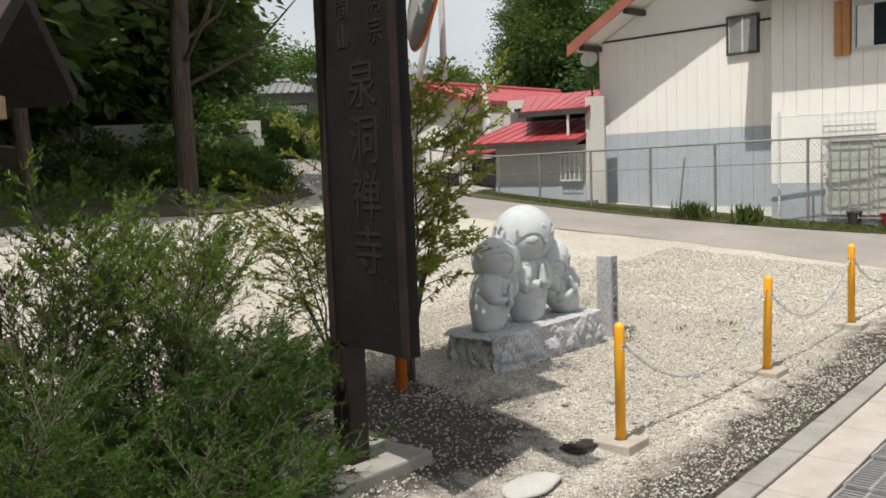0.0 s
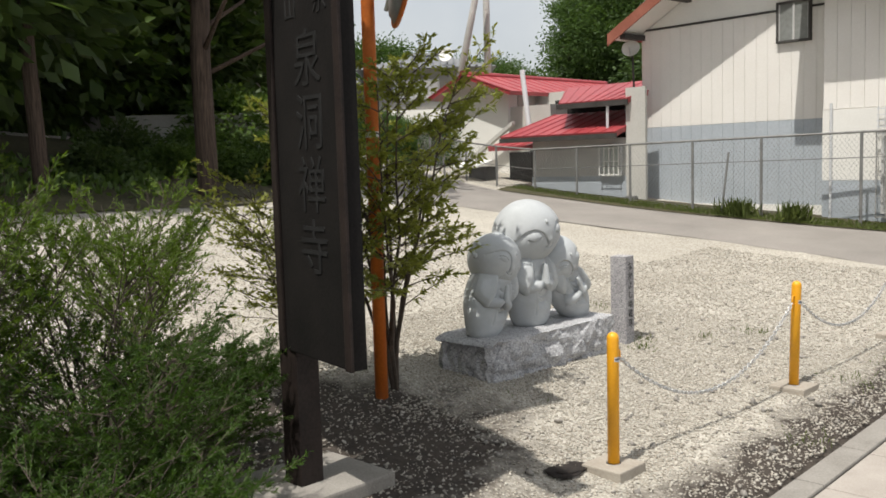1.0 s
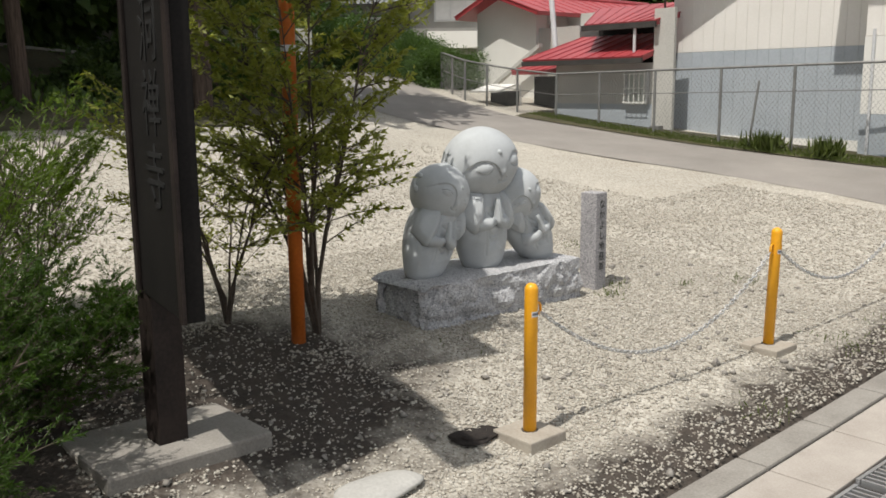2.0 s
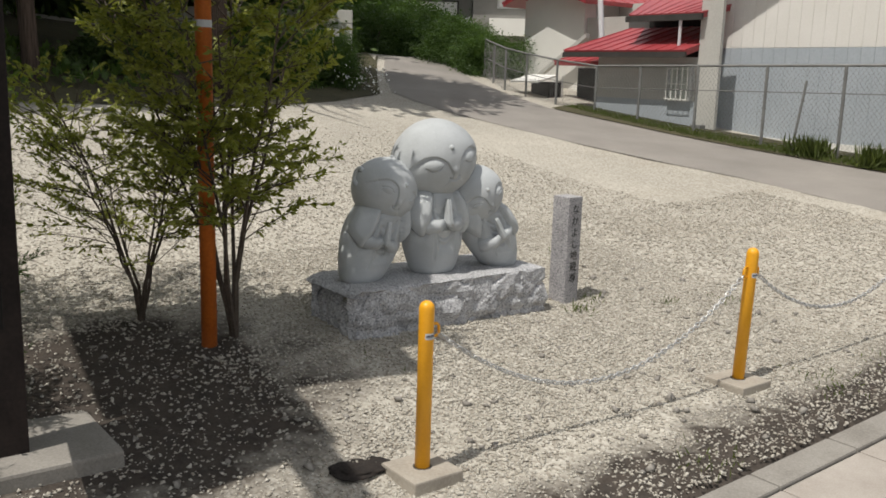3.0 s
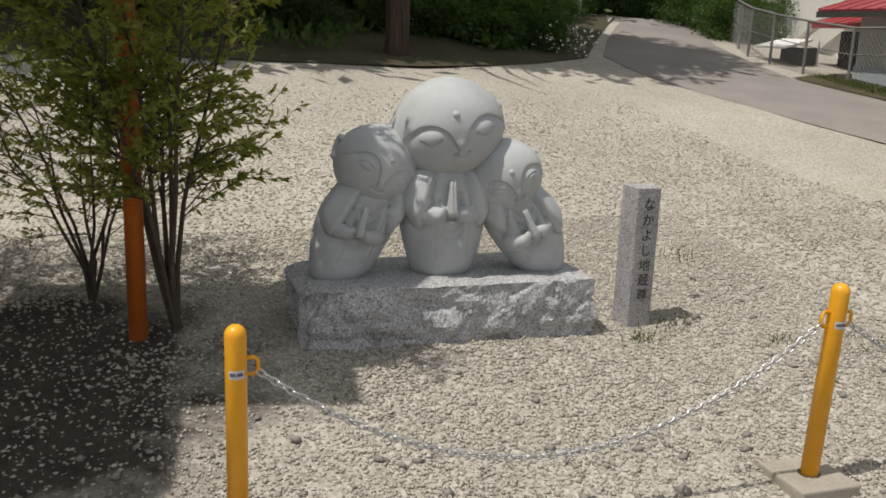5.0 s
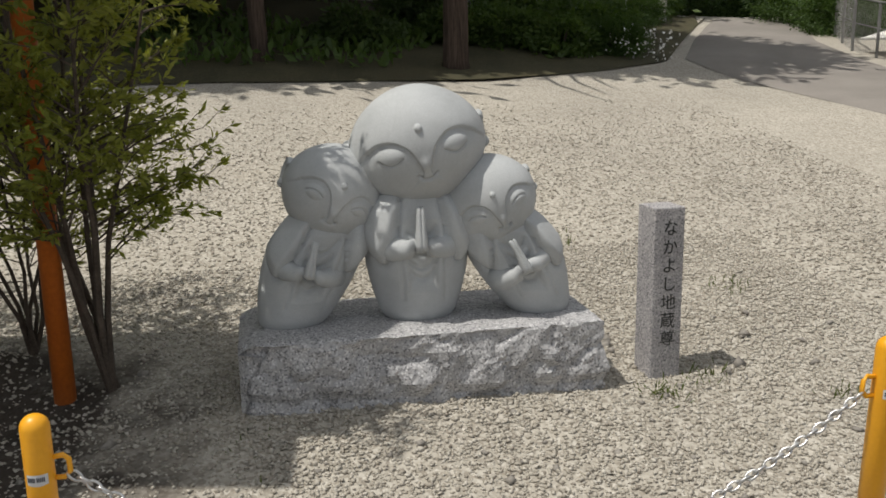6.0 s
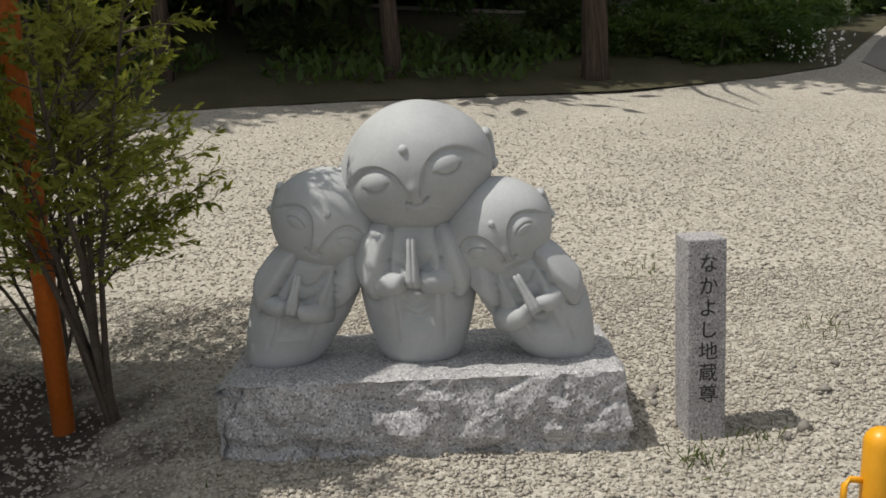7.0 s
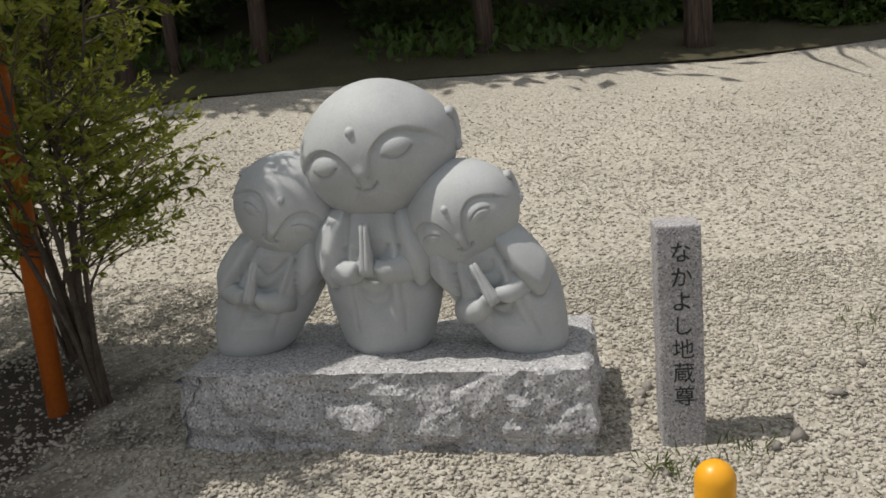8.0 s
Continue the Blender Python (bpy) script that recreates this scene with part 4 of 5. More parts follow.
for k, (x, y, z, s, n) in enumerate([(-37.5, 38.0, 5.8, 3.0, 3), (-34.0, 38.0, 6.0, 2.8, 3), (-30.8, 38.2, 4.7, 2.3, 3), (-27.0, 38.0, 9.6, 2.5, 5), (-24.4, 38.6, 9.2, 2.8, 5), (-20.5, 39.0, 8.0, 3.0, 4), (-41.0, 35.0, 7.2, 3.4, 4), (-40, 30, 8.0, 3.6, 4), (-36, 25, 6.5, 4, 3), (-34, 20, 6, 4, 3), (-30, 16.5, 5, 4, 3), (-38, 25.0, 8.0, 4.0, 4), (-34, 23.0, 6.5, 3.4, 4), (-31, 19.5, 6.0, 3.2, 4), (-26, 13.0, 4.5, 3.4, 3), (-24.5, 10.5, 4.5, 3.0, 3)]):
    tree(x, y, z - 1.9 + 0.3 * s, 0.3, [("far", spots.uniform(-0.8, 0.8) * s, spots.uniform(-0.6, 0.6) * s, z - 1.9 - 0.7 * s * q, s * spots.uniform(0.75, 1.0)) for q in range(n)], "leafy broad-crowned tree on the slope behind the houses", base=1.5, seed=200 + k)


def bush(x, y, s, kind, label, lift=0.35, stretch=(1, 1, 0.8)):
    root = thing("bush", (x, y, ground_z(x, y)), label, "bush", "woodland edge bushes")
    ob = new("foliage", random.Random(int(x * 100)).choice(CROWNS[kind]))
    ob.parent = root
    ob.matrix_local = Matrix.Translation((0, 0, s * lift)) @ Matrix.Rotation(x * 7, 4, "Z") @ Matrix.Diagonal((s * stretch[0], s * stretch[1], s * stretch[2], 1))
    stem = tube([(0, 0, -0.05), (0.05 * s, 0, 0.4 * s), (0.1 * s, 0.1 * s, 0.8 * s)], [0.03, 0.02, 0.006], 6)
    part("stem", stem, TWIG, root)


for k, (x, y, s, kind) in enumerate([(-12.2, 9.25, 0.50, "far"), (-12.1, 8.6, 0.45, "wood"), (-12.5, 7.9, 0.5, "wood"), (-12.9, 9.2, 0.6, "wood"), (-13.4, 9.7, 0.55, "far"), (-12.6, 7.2, 0.45, "wood"), (-12.2, 5.9, 0.5, "dark"), (-12.4, 3.6, 0.5, "dark"), (-12.0, 0.6, 0.6, "dark"), (-13.6, 8.4, 0.6, "wood"), (-13.8, 7.0, 0.6, "dark"), (-14.9, 10.7, 0.55, "far"), (-16.2, 11.4, 0.7, "far"), (-15.5, 14.2, 0.9, "far"), (-14.2, 14.1, 0.8, "far"), (-16.5, 14.9, 0.9, "far"), (-17.0, 13.2, 1.0, "far"), (-18.5, 14.0, 1.1, "far"), (-19, 16.2, 1.2, "far"), (-20.5, 15, 1.3, "far"), (-16.0, 10.6, 1.1, "wood"), (-17.6, 11.8, 1.1, "far"), (-22, 17, 1.5, "far"), (-24, 19, 1.8, "far")]):
    bush(x, y, s, kind, "dense green bush at the edge of the lane")
cover = np.random.default_rng(33)
cx = cover.uniform(-15.5, -10.3, 9000)
cy = cover.uniform(-3, 10.2, 9000)
edge = np.interp(cy, (-3, -1, 0.5, 2.1, 4.4, 7.1, 8.7, 10.2), (-7.6, -8.0, -8.9, -10.2, -10.7, -10.9, -11.3, -12.1))
patch = np.sin(1.7 * cx + 0.6 * cy) + np.sin(1.3 * cy - 0.7 * cx) + 0.8 * np.sin(3.1 * cy + cx)
ok = (cx < edge) & (patch > -0.1)
cp = np.stack([cx[ok], cy[ok], np.zeros(ok.sum())], 1)
cp[:, 2] = [ground_z(a, b) + cover.uniform(0.04, 0.16) for a, b in cp[:, :2]]
v, f = leaf_cloud(cp, np.tile((0, 0, 0.8), (len(cp), 1)) + cover.normal(0, 0.6, (len(cp), 3)), 0.16, 0.07, cover)
tagged(bulk("ground_cover", v, f, FOREST), "low leafy undergrowth on the shaded woodland floor", "undergrowth", kind="stuff")
petals = np.random.default_rng(9)
pp = np.stack([petals.normal(-11.75, 0.22, 130), petals.normal(9.55, 0.26, 130), np.zeros(130)], 1)
pp[:, 2] = [ground_z(a, b) + petals.uniform(0.05, 0.4) for a, b in pp[:, :2]]
v, f = leaf_cloud(pp, petals.normal(0, 1, (130, 3)), 0.04, 0.04, petals)
tagged(bulk("white_flowers", v, f, WHITEPETAL), "small white flowers at the corner of the bushes", "flowers", kind="stuff")

grng = np.random.default_rng(21)
gp = []
for _ in range(9000):
    x = grng.uniform(-10.5, -2.5)
    gp.append((x, grng.uniform(12.58, 13.05), 0))
for cx, cy, n, r in ((-6.2, 12.72, 260, 0.13), (-5.35, 12.72, 220, 0.10), (-2.9, 12.8, 120, 0.2)):
    for _ in range(n):
        gp.append((cx + grng.normal(0, r), cy + grng.normal(0, 0.08), 1))
gp = np.array(gp)
tall = gp[:, 2].copy()
gp[:, 2] = [ground_z(a, b) + 0.03 for a, b in gp[:, :2]]
up = np.tile((0, 0, 1.6), (len(gp), 1)) + grng.normal(0, 0.3, (len(gp), 3))
v1, f1 = leaf_cloud(gp[tall == 0], up[tall == 0], 0.055, 0.012, grng)
v2, f2 = leaf_cloud(gp[tall == 1], up[tall == 1], 0.26, 0.012, grng)
tagged(bulk("verge_grass", np.concatenate([v1, v2]), np.concatenate([f1, f2 + len(v1)]), GRASS), "short grass and tall weed tufts along the fence foot", "grass", kind="stuff")

weed = np.random.default_rng(41)
wp = []
for cx, cy, n, r in ((-3.66, 6.12, 40, 0.05), (-3.75, 6.36, 30, 0.05), (-2.2, 6.55, 50, 0.10), (-2.05, 5.3, 30, 0.08), (-3.62, 4.62, 40, 0.10), (-3.3, 7.2, 30, 0.07), (-2.1, 7.1, 40, 0.10), (-4.6, 6.9, 25, 0.06), (-5.4, 6.3, 25, 0.06), (-3.5, 6.75, 20, 0.05)):
    wp += [(cx + weed.normal(0, r), cy + weed.normal(0, r), 0) for _ in range(n)]
wp = np.array(wp)
wp[:, 2] = [ground_z(a, b) + 0.01 for a, b in wp[:, :2]]
v, f = leaf_cloud(wp, np.tile((0, 0, 1.2), (len(wp), 1)) + weed.normal(0, 0.4, (len(wp), 3)), 0.05, 0.006, weed)
tagged(bulk("weeds", v, f, GRASS), "small sparse weeds growing through the gravel", "weeds", kind="stuff")


# ---- fence ----
def fence():
    root = thing("fence", (-7, 12.85, 0), "weathered steel chain-link fence with a top rail", "fence")
    line = [(0.2, 12.85), (-0.9, 12.85), (-2.0, 12.85), (-3.2, 12.85), (-4.51, 12.85), (-5.9, 12.85), (-6.99, 12.85), (-8.1, 12.85), (-9.15, 12.85), (-10.05, 12.85), (-10.94, 12.85), (-11.7, 12.86), (-12.4, 12.98), (-13.1, 13.3), (-13.8, 13.65)]
    tops = []
    H = 1.10
    for x, y in line:
        z = ground_z(x, y)
        top = max(1.83 + 0.012 * (x + 9), z + 0.72)
        tops.append(Vector((x, y, top)))
        post = tube([(x, y, z - 0.1), (x, y, top)], 0.021, 8)
        root_inv = root.matrix_world.inverted()
        post.transform(root_inv)
        part("post", post, FENCE, root)
    for a, b in zip(tops, tops[1:]):
        rail = tube([a, b], 0.018, 6)
        rail.transform(root.matrix_world.inverted())
        part("top_rail", rail, FENCE, root)
        low = Vector((0, 0, -0.34))
        wire = tube([a + low, b + low], 0.007, 5)
        wire.transform(root.matrix_world.inverted())
        part("mid_wire", wire, FENCE, root)
        bm = bmesh.new()
        span = b - a
        n = max(4, int(span.length / 0.062))
        hs = H - 0.04
        for k in range(-16, n + 16):
            for s in (1, -1):
                f0 = k / n
                f1 = f0 + s * hs / span.length * 0.8
                p, q = (f0, 0.0), (f1, hs)
                lo, hi = 0.0, 1.0
                d = q[0] - p[0]
                t0, t1 = sorted(((0 - p[0]) / d, (1 - p[0]) / d))
                lo, hi = max(0, t0), min(1, t1)
                if hi - lo < 0.02:
                    continue
                u = a + span * (p[0] + d * lo) + Vector((0, 0, -H + 0.02 + hs * lo))
                w = a + span * (p[0] + d * hi) + Vector((0, 0, -H + 0.02 + hs * hi))
                tube([u, w], 0.0016, 3, bm, cap=False)
        bm.transform(root.matrix_world.inverted())
        part("mesh_panel", bm, FENCE, root)


fence()


# ---- white house ----
def ribs(x0, x1, y, z0, z1, step, parent, material, name="siding_board"):
    n = max(1, round((x1 - x0) / step))
    for k in range(n):
        a = x0 + (x1 - x0) * k / n
        b = x0 + (x1 - x0) * (k + 1) / n
        zz1 = z1(0.5 * (a + b)) if callable(z1) else z1
        part(name, box(a + 0.0015, b - 0.0015, y - 0.012, y, z0, zz1, 0.003), material, parent)


def window(parent, x0, x1, y, z0, z1, pane, panes=2, frame_mat=None, fat=0.035):
    fm = frame_mat or DARKTRIM
    root = new("window")
    root.parent = parent
    bm = bmesh.new()
    for a, b, c, d in ((x0, x1, z0, z0 + fat), (x0, x1, z1 - fat, z1), (x0, x0 + fat, z0 + fat, z1 - fat), (x1 - fat, x1, z0 + fat, z1 - fat)):
        box(a, b, y - 0.05, y + 0.02, c, d, bm=bm)
    part("frame", bm, fm, root)
    w = (x1 - x0 - 2 * fat) / panes
    for k in range(panes):
        a = x0 + fat + k * w
        part("pane", box(a + 0.012, a + w - 0.012, y - 0.02 - 0.012 * (k % 2), y - 0.012 - 0.012 * (k % 2), z0 + fat, z1 - fat), pane, root)
        for q in (a, a + w - 0.014):
            part("sash_bar", box(q, q + 0.014, y - 0.036, y - 0.006, z0 + fat, z1 - fat), STEEL if frame_mat else FROSTFRAME, root)
    return root


GREYPANE = mottled("grey_pane", (0.20, 0.21, 0.20), (0.30, 0.31, 0.30), 2.0, 20, 0.15, 0.0, spec=0.5)
FROSTFRAME = mottled("aluminium_sash", (0.45, 0.45, 0.44), (0.58, 0.58, 0.57), 9, 60, 0.4, 0.0)


def white_house():
    root = thing("white_house", (-7, 14, 0), "white metal-sided house with blue-grey lower walls", "house")
    root.matrix_world = Matrix.Translation((-8.47, 13.83, 0)) @ Matrix.Rotation(radians(-3.5), 4, "Z") @ Matrix.Translation((8.47, -13.83, 0))
    Y = 13.83
    x0, x1 = -8.47, -5.05
    part("wall", box(x0, x1, Y, 20.0, 0.4, 3.74), WHITEWALL, root)
    part("base_sill", box(x0 - 0.01, x1, Y - 0.03, Y + 0.05, 0.55, 0.86), PLASTER, root, "white concrete sill")
    ribs(x0, x1, Y, 0.86, 2.12, 0.19, root, BLUEWALL)
    ribs(x0, x1, Y, 2.124, 3.72, 0.19, root, WHITEWALL)
    part("trim_band", box(x0 - 0.03, x1 + 0.1, Y - 0.03, Y, 3.725, 3.755), DARKTRIM, root)
    slope, ridge_x = 0.56, -3.6
    rz = lambda x: 3.60 + slope * (x + 8.68)
    gable = prism([(x0, 3.74), (ridge_x + 3, 3.74), (ridge_x, rz(ridge_x) - 0.05), (x0, rz(x0) - 0.05)], "y", Y - 0.012, 20)
    part("gable", gable, PLASTER, root, "plain white gable")
    yo = Y - 0.62
    for s, name in ((1, "roof"),):
        slab = prism([(-8.68, rz(-8.68)), (ridge_x, rz(ridge_x)), (ridge_x, rz(ridge_x) + 0.10), (-8.68, rz(-8.68) + 0.10)], "y", yo, 20.4)
        part("roof", slab, REDROOF, root)
        soff = prism([(-8.66, rz(-8.66) - 0.03), (ridge_x, rz(ridge_x) - 0.03), (ridge_x, rz(ridge_x) - 0.004), (-8.66, rz(-8.66) - 0.004)], "y", yo + 0.03, Y)
        part("soffit", soff, PLASTER, root)
        barge = prism([(-8.70, rz(-8.70) - 0.10), (ridge_x, rz(ridge_x) - 0.10), (ridge_x, rz(ridge_x) + 0.09), (-8.70, rz(-8.70) + 0.09)], "y", yo - 0.03, yo - 0.003)
        part("bargeboard", barge, FASCIA, root, "red-brown bargeboard")
    back = prism([(ridge_x, rz(ridge_x)), (ridge_x + 5.3, rz(ridge_x) - slope * 5.3), (ridge_x + 5.3, rz(ridge_x) - slope * 5.3 + 0.1), (ridge_x, rz(ridge_x) + 0.1)], "y", yo, 20.4)
    part("roof", back, REDROOF, root)
    for bx in (-8.5, -7.6, -6.6):
        part("purlin", box(bx, bx + 0.10, yo + 0.05, Y, rz(bx) - 0.12, rz(bx) - 0.035), DARKTRIM, root)
    window(root, -6.03, -5.50, Y - 0.02, 3.25, 3.85, GREYPANE)
    # projecting wing
    yw, wx0, wx1 = 13.46, -5.15, -0.8
    part("wing_wall", box(wx0, wx1, yw, 20, 0.4, 4.6), WHITEWALL, root)
    part("wing_base", box(wx0 - 0.004, wx1, yw - 0.02, yw, 0.5, 1.23), BLUEWALL, root, "blue-grey painted base")
    part("wing_band", box(wx0 - 0.004, wx1, yw - 0.022, yw, 1.234, 2.21), PLASTER, root, "white plaster band")
    ribs(wx0, wx1, yw, 2.22, 4.6, 0.19, root, WHITEWALL)
    part("eave", box(wx0 - 0.42, wx1 + 0.4, yw - 0.55, yw + 3, 4.02, 4.09, 0.01), DARKTRIM, root)
    part("gutter", tube([(wx0 - 0.42, yw - 0.58, 4.01), (wx1 + 0.4, yw - 0.58, 4.01)], 0.045, 8), DARKTRIM, root)
    wr = prism([(yw - 0.58, 4.09), (17, 5.4), (17, 5.5), (yw - 0.58, 4.16)], "x", wx0 - 0.44, wx1 + 0.4)
    part("wing_roof", wr, REDROOF, root)
    window(root, -3.96, -2.6, yw - 0.02, 3.08, 3.72, GLASS, 2, FROSTFRAME)
    part("curtain", box(-3.90, -3.68, yw - 0.045, yw - 0.035, 3.12, 3.68), CURTAIN, root, "white curtain")
    for k in range(2):
        part("shutter_box", box(-4.20 + 0.11 * k, -4.095 + 0.11 * k, yw - 0.10, yw - 0.02, 3.02, 3.78, 0.008), ORANGEWOOD, root, "varnished orange wooden shutter box")
    window(root, -4.32, -2.4, yw - 0.03, 0.78, 1.86, FROST, 3, FROSTFRAME)
    grille = bmesh.new()
    for k in range(16):
        xx = -4.36 + 0.13 * k
        box(xx - 0.006, xx + 0.006, yw - 0.14, yw - 0.128, 0.72, 1.90, bm=grille)
    for k in range(5):
        zz = 0.74 + 0.28 * k
        box(-4.38, -2.38, yw - 0.128, yw - 0.118, zz - 0.008, zz + 0.008, bm=grille)
    part("window_grille", grille, STEEL, root)
    panel = bmesh.new()
    for k in range(9):
        box(-4.36 + 0.09 * k - 0.005, -4.36 + 0.09 * k + 0.005, yw - 0.10, yw - 0.09, 1.92, 2.22, bm=panel)
    for k in range(4):
        box(-4.38, -3.62, yw - 0.09, yw - 0.082, 1.94 + 0.08 * k, 1.952 + 0.08 * k, bm=panel)
    part("wire_panel", panel, LABEL, root)
    part("downpipe", tube([(-5.02, yw - 0.05, 0.6), (-5.02, yw - 0.05, 2.3)], 0.02, 8), LABEL, root)
    return root


white_house()


def satellite_dish(x, y, z, r, foot):
    root = thing("satellite_dish", (x, y, foot), "small white satellite dish on a bent pipe", "satellite dish")
    m = Matrix.Translation((0, 0, z - foot)) @ Vector((0.35, -0.85, 0.4)).to_track_quat("Z", "Y").to_matrix().to_4x4()
    bm = lathe([(r, 0.0), (r * 1.02, 0.008), (r * 0.8, -r * 0.18), (r * 0.4, -r * 0.30), (0.01, -r * 0.33)], 28)
    bm.transform(m)
    part("reflector", bm, PLASTER, root, smooth=True)
    arm = tube([m @ Vector((0, -r * 0.9, 0)), m @ Vector((0, -r * 0.3, r * 0.9))], 0.010, 6)
    part("feed_arm", arm, STEEL, root)
    part("mast", tube([(0, 0.03, z - foot - r * 0.2), (0.0, 0.06, z - foot - r * 1.2), (0.02, 0.06, 0)], 0.018, 8), DARKTRIM, root)


satellite_dish(-8.56, 13.62, 3.46, 0.15, 2.75)


def seam_roof(corners, n, parent, name="roof"):
    """A standing-seam sheet between two edges: upper pair, lower pair."""
    (a, b), (c, d) = [[Vector(p) for p in e] for e in corners]
    bm = bmesh.new()
    nrm = (b - a).cross(c - a).normalized()
    if nrm.z < 0:
        nrm = -nrm
    t = nrm * 0.04
    top = [bm.verts.new(p + t) for p in (a, b, d, c)]
    low = [bm.verts.new(p - t) for p in (a, b, d, c)]
    bm.faces.new(top)
    bm.faces.new(low[::-1])
    for k in range(4):
        bm.faces.new((top[k], low[k], low[(k + 1) % 4], top[(k + 1) % 4]))
    bmesh.ops.recalc_face_normals(bm, faces=bm.faces)
    roof = part(name, bm, REDROOF, parent)
    for k in range(n + 1):
        f = k / n
        p, q = a.lerp(b, f) + t, c.lerp(d, f) + t
        part("seam", tube([p, q], 0.016, 5), REDROOF, roof)
    return roof


def sheds():
    low = thing("shed", (-9.4, 13.3, 0), "low grey shed with a red metal lean-to roof", "shed")
    low.matrix_world = Matrix.Translation((0, 0, -0.17))
    part("wall", box(-10.45, -8.45, 13.3, 15.2, 0.6, 2.14), GREYWALL, low)
    part("painted_base", box(-10.455, -8.45, 13.285, 13.297, 0.7, 1.50), BLUEWALL, low, "blue-grey painted base")
    part("side_base", box(-10.465, -10.453, 13.285, 15.2, 0.7, 1.5), BLUEWALL, low)
    seam_roof((((-10.75, 14.4, 2.62), (-8.45, 14.4, 2.62)), ((-10.95, 13.0, 2.20), (-8.45, 13.0, 2.20))), 9, low)
    part("fascia", box(-10.96, -8.44, 12.97, 13.0, 2.13, 2.21), DARKTRIM, low)
    w = window(low, -8.95, -8.52, 13.27, 1.50, 2.02, FROST, 2, FROSTFRAME, 0.025)
    for k in range(5):
        part("bar", box(-8.93 + 0.095 * k, -8.915 + 0.095 * k, 13.18, 13.19, 1.50, 2.02), PLASTER, w)
    for k in range(3):
        part("cross_bar", box(-8.95, -8.52, 13.175, 13.18, 1.52 + 0.22 * k, 1.535 + 0.22 * k), PLASTER, w)
    part("door_panel", box(-8.45, -8.08, 13.28, 13.34, 0.75, 2.95), GREYWALL, low, "pale sheet panel beside the house")
    up = thing("store_building", (-10, 14.5, 0), "white rendered store with a red metal gable roof", "building")
    up.matrix_world = Matrix.Translation((0.15, 0, -0.27))
    gx0, gx1, gy, pk = -14.0, -12.35, 14.7, (-13.30, 3.70)
    wall = prism([(gx0, 0.8), (gx1, 0.8), (gx1, 3.32), (pk[0], pk[1] - 0.06), (gx0, 3.42)], "y", gy, 21)
    part("wall", wall, PLASTER, up)
    part("side_wall", box(gx1, gx1 + 0.02, gy + 0.3, 21, 0.8, 3.25), GREYWALL, up)
    seam_roof((((pk[0], gy - 0.35, pk[1]), (pk[0], 19.6, pk[1])), ((gx1 + 0.35, gy - 0.35, 3.26), (gx1 + 0.35, 19.6, 3.26))), 14, up)
    seam_roof((((pk[0], gy - 0.35, pk[1]), (pk[0], 19.6, pk[1])), ((gx0 - 0.3, gy - 0.35, 3.28), (gx0 - 0.3, 19.6, 3.28))), 14, up)
    part("ridge_cap", tube([(pk[0], gy - 0.37, pk[1] + 0.05), (pk[0], 19.6, pk[1] + 0.05)], 0.06, 8), REDROOF, up)
    stair = prism([(gx0 + 0.1, 1.6), (gx1 + 0.3, 2.7), (gx1 + 0.3, 2.62), (gx0 + 0.1, 1.52)], "y", gy - 0.25, gy - 0.15)
    part("stair_rail", stair, GREYWALL, up)
    part("rear_wall", box(-12.33, -8.55, 15.6, 15.7, 0.8, 3.3), GREYWALL, up)
    # Solid box, painted dark for the shade inside the porch
    part("opening_shade", box(-11.6, -8.6, 15.3, 15.58, 1.6, 3.1), SHADEROOM, up)
    part("porch_wall", box(-12.33, -11.3, 14.75, 15.6, 0.8, 3.0), GREYWALL, up)
    seam_roof((((-11.2, 15.2, 3.28), (-8.5, 15.2, 3.28)), ((-9.9, 13.2, 2.84), (-8.5, 13.2, 2.84))), 9, up, "porch_roof")
    part("porch_fascia", box(-9.95, -8.5, 13.16, 13.2, 2.77, 2.86), DARKTRIM, up)
    part("downpipe", tube([(-8.92, 13.22, 2.8), (-8.92, 13.22, 2.3)], 0.025, 8), LABEL, up)
    part("pipe", tube([(-11.55, 14.2, 3.65), (-11.25, 14.1, 2.0)], 0.05, 10), LABEL, up, "pale vent pipe")
    awn = thing("awning", (-11.9, 13.4, 0.88), "small white sheet awning beside the sheds", "awning")
    part("sheet", box(-0.35, 0.35, -0.25, 0.25, 0.72, 0.75, m=Matrix.Rotation(radians(14), 4, "X")), PLASTER, awn)
    part("box", box(-0.2, 0.25, -0.05, 0.25, 0.2, 0.66), SHADEROOM, awn)
    for px in (-0.33, 0.33):
        part("leg", tube([(px, 0.2, 0.0), (px, 0.2, 0.76)], 0.012, 6), STEEL, awn)
    hut = thing("lean_to", (-11.2, 14.2, 0), "dark open lean-to with a red roof edge", "shed")
    hut.matrix_world = Matrix.Translation((0, 0, -0.15))
    # The lean-to's inner shade is a box of near-black colour
    part("interior_shade", box(-11.6, -10.5, 14.0, 14.7, 0.8, 1.95), SHADEROOM, hut)
    seam_roof((((-11.7, 14.5, 2.22), (-10.5, 14.5, 2.22)), ((-11.8, 13.6, 2.02), (-10.5, 13.6, 2.02))), 5, hut)


sheds()


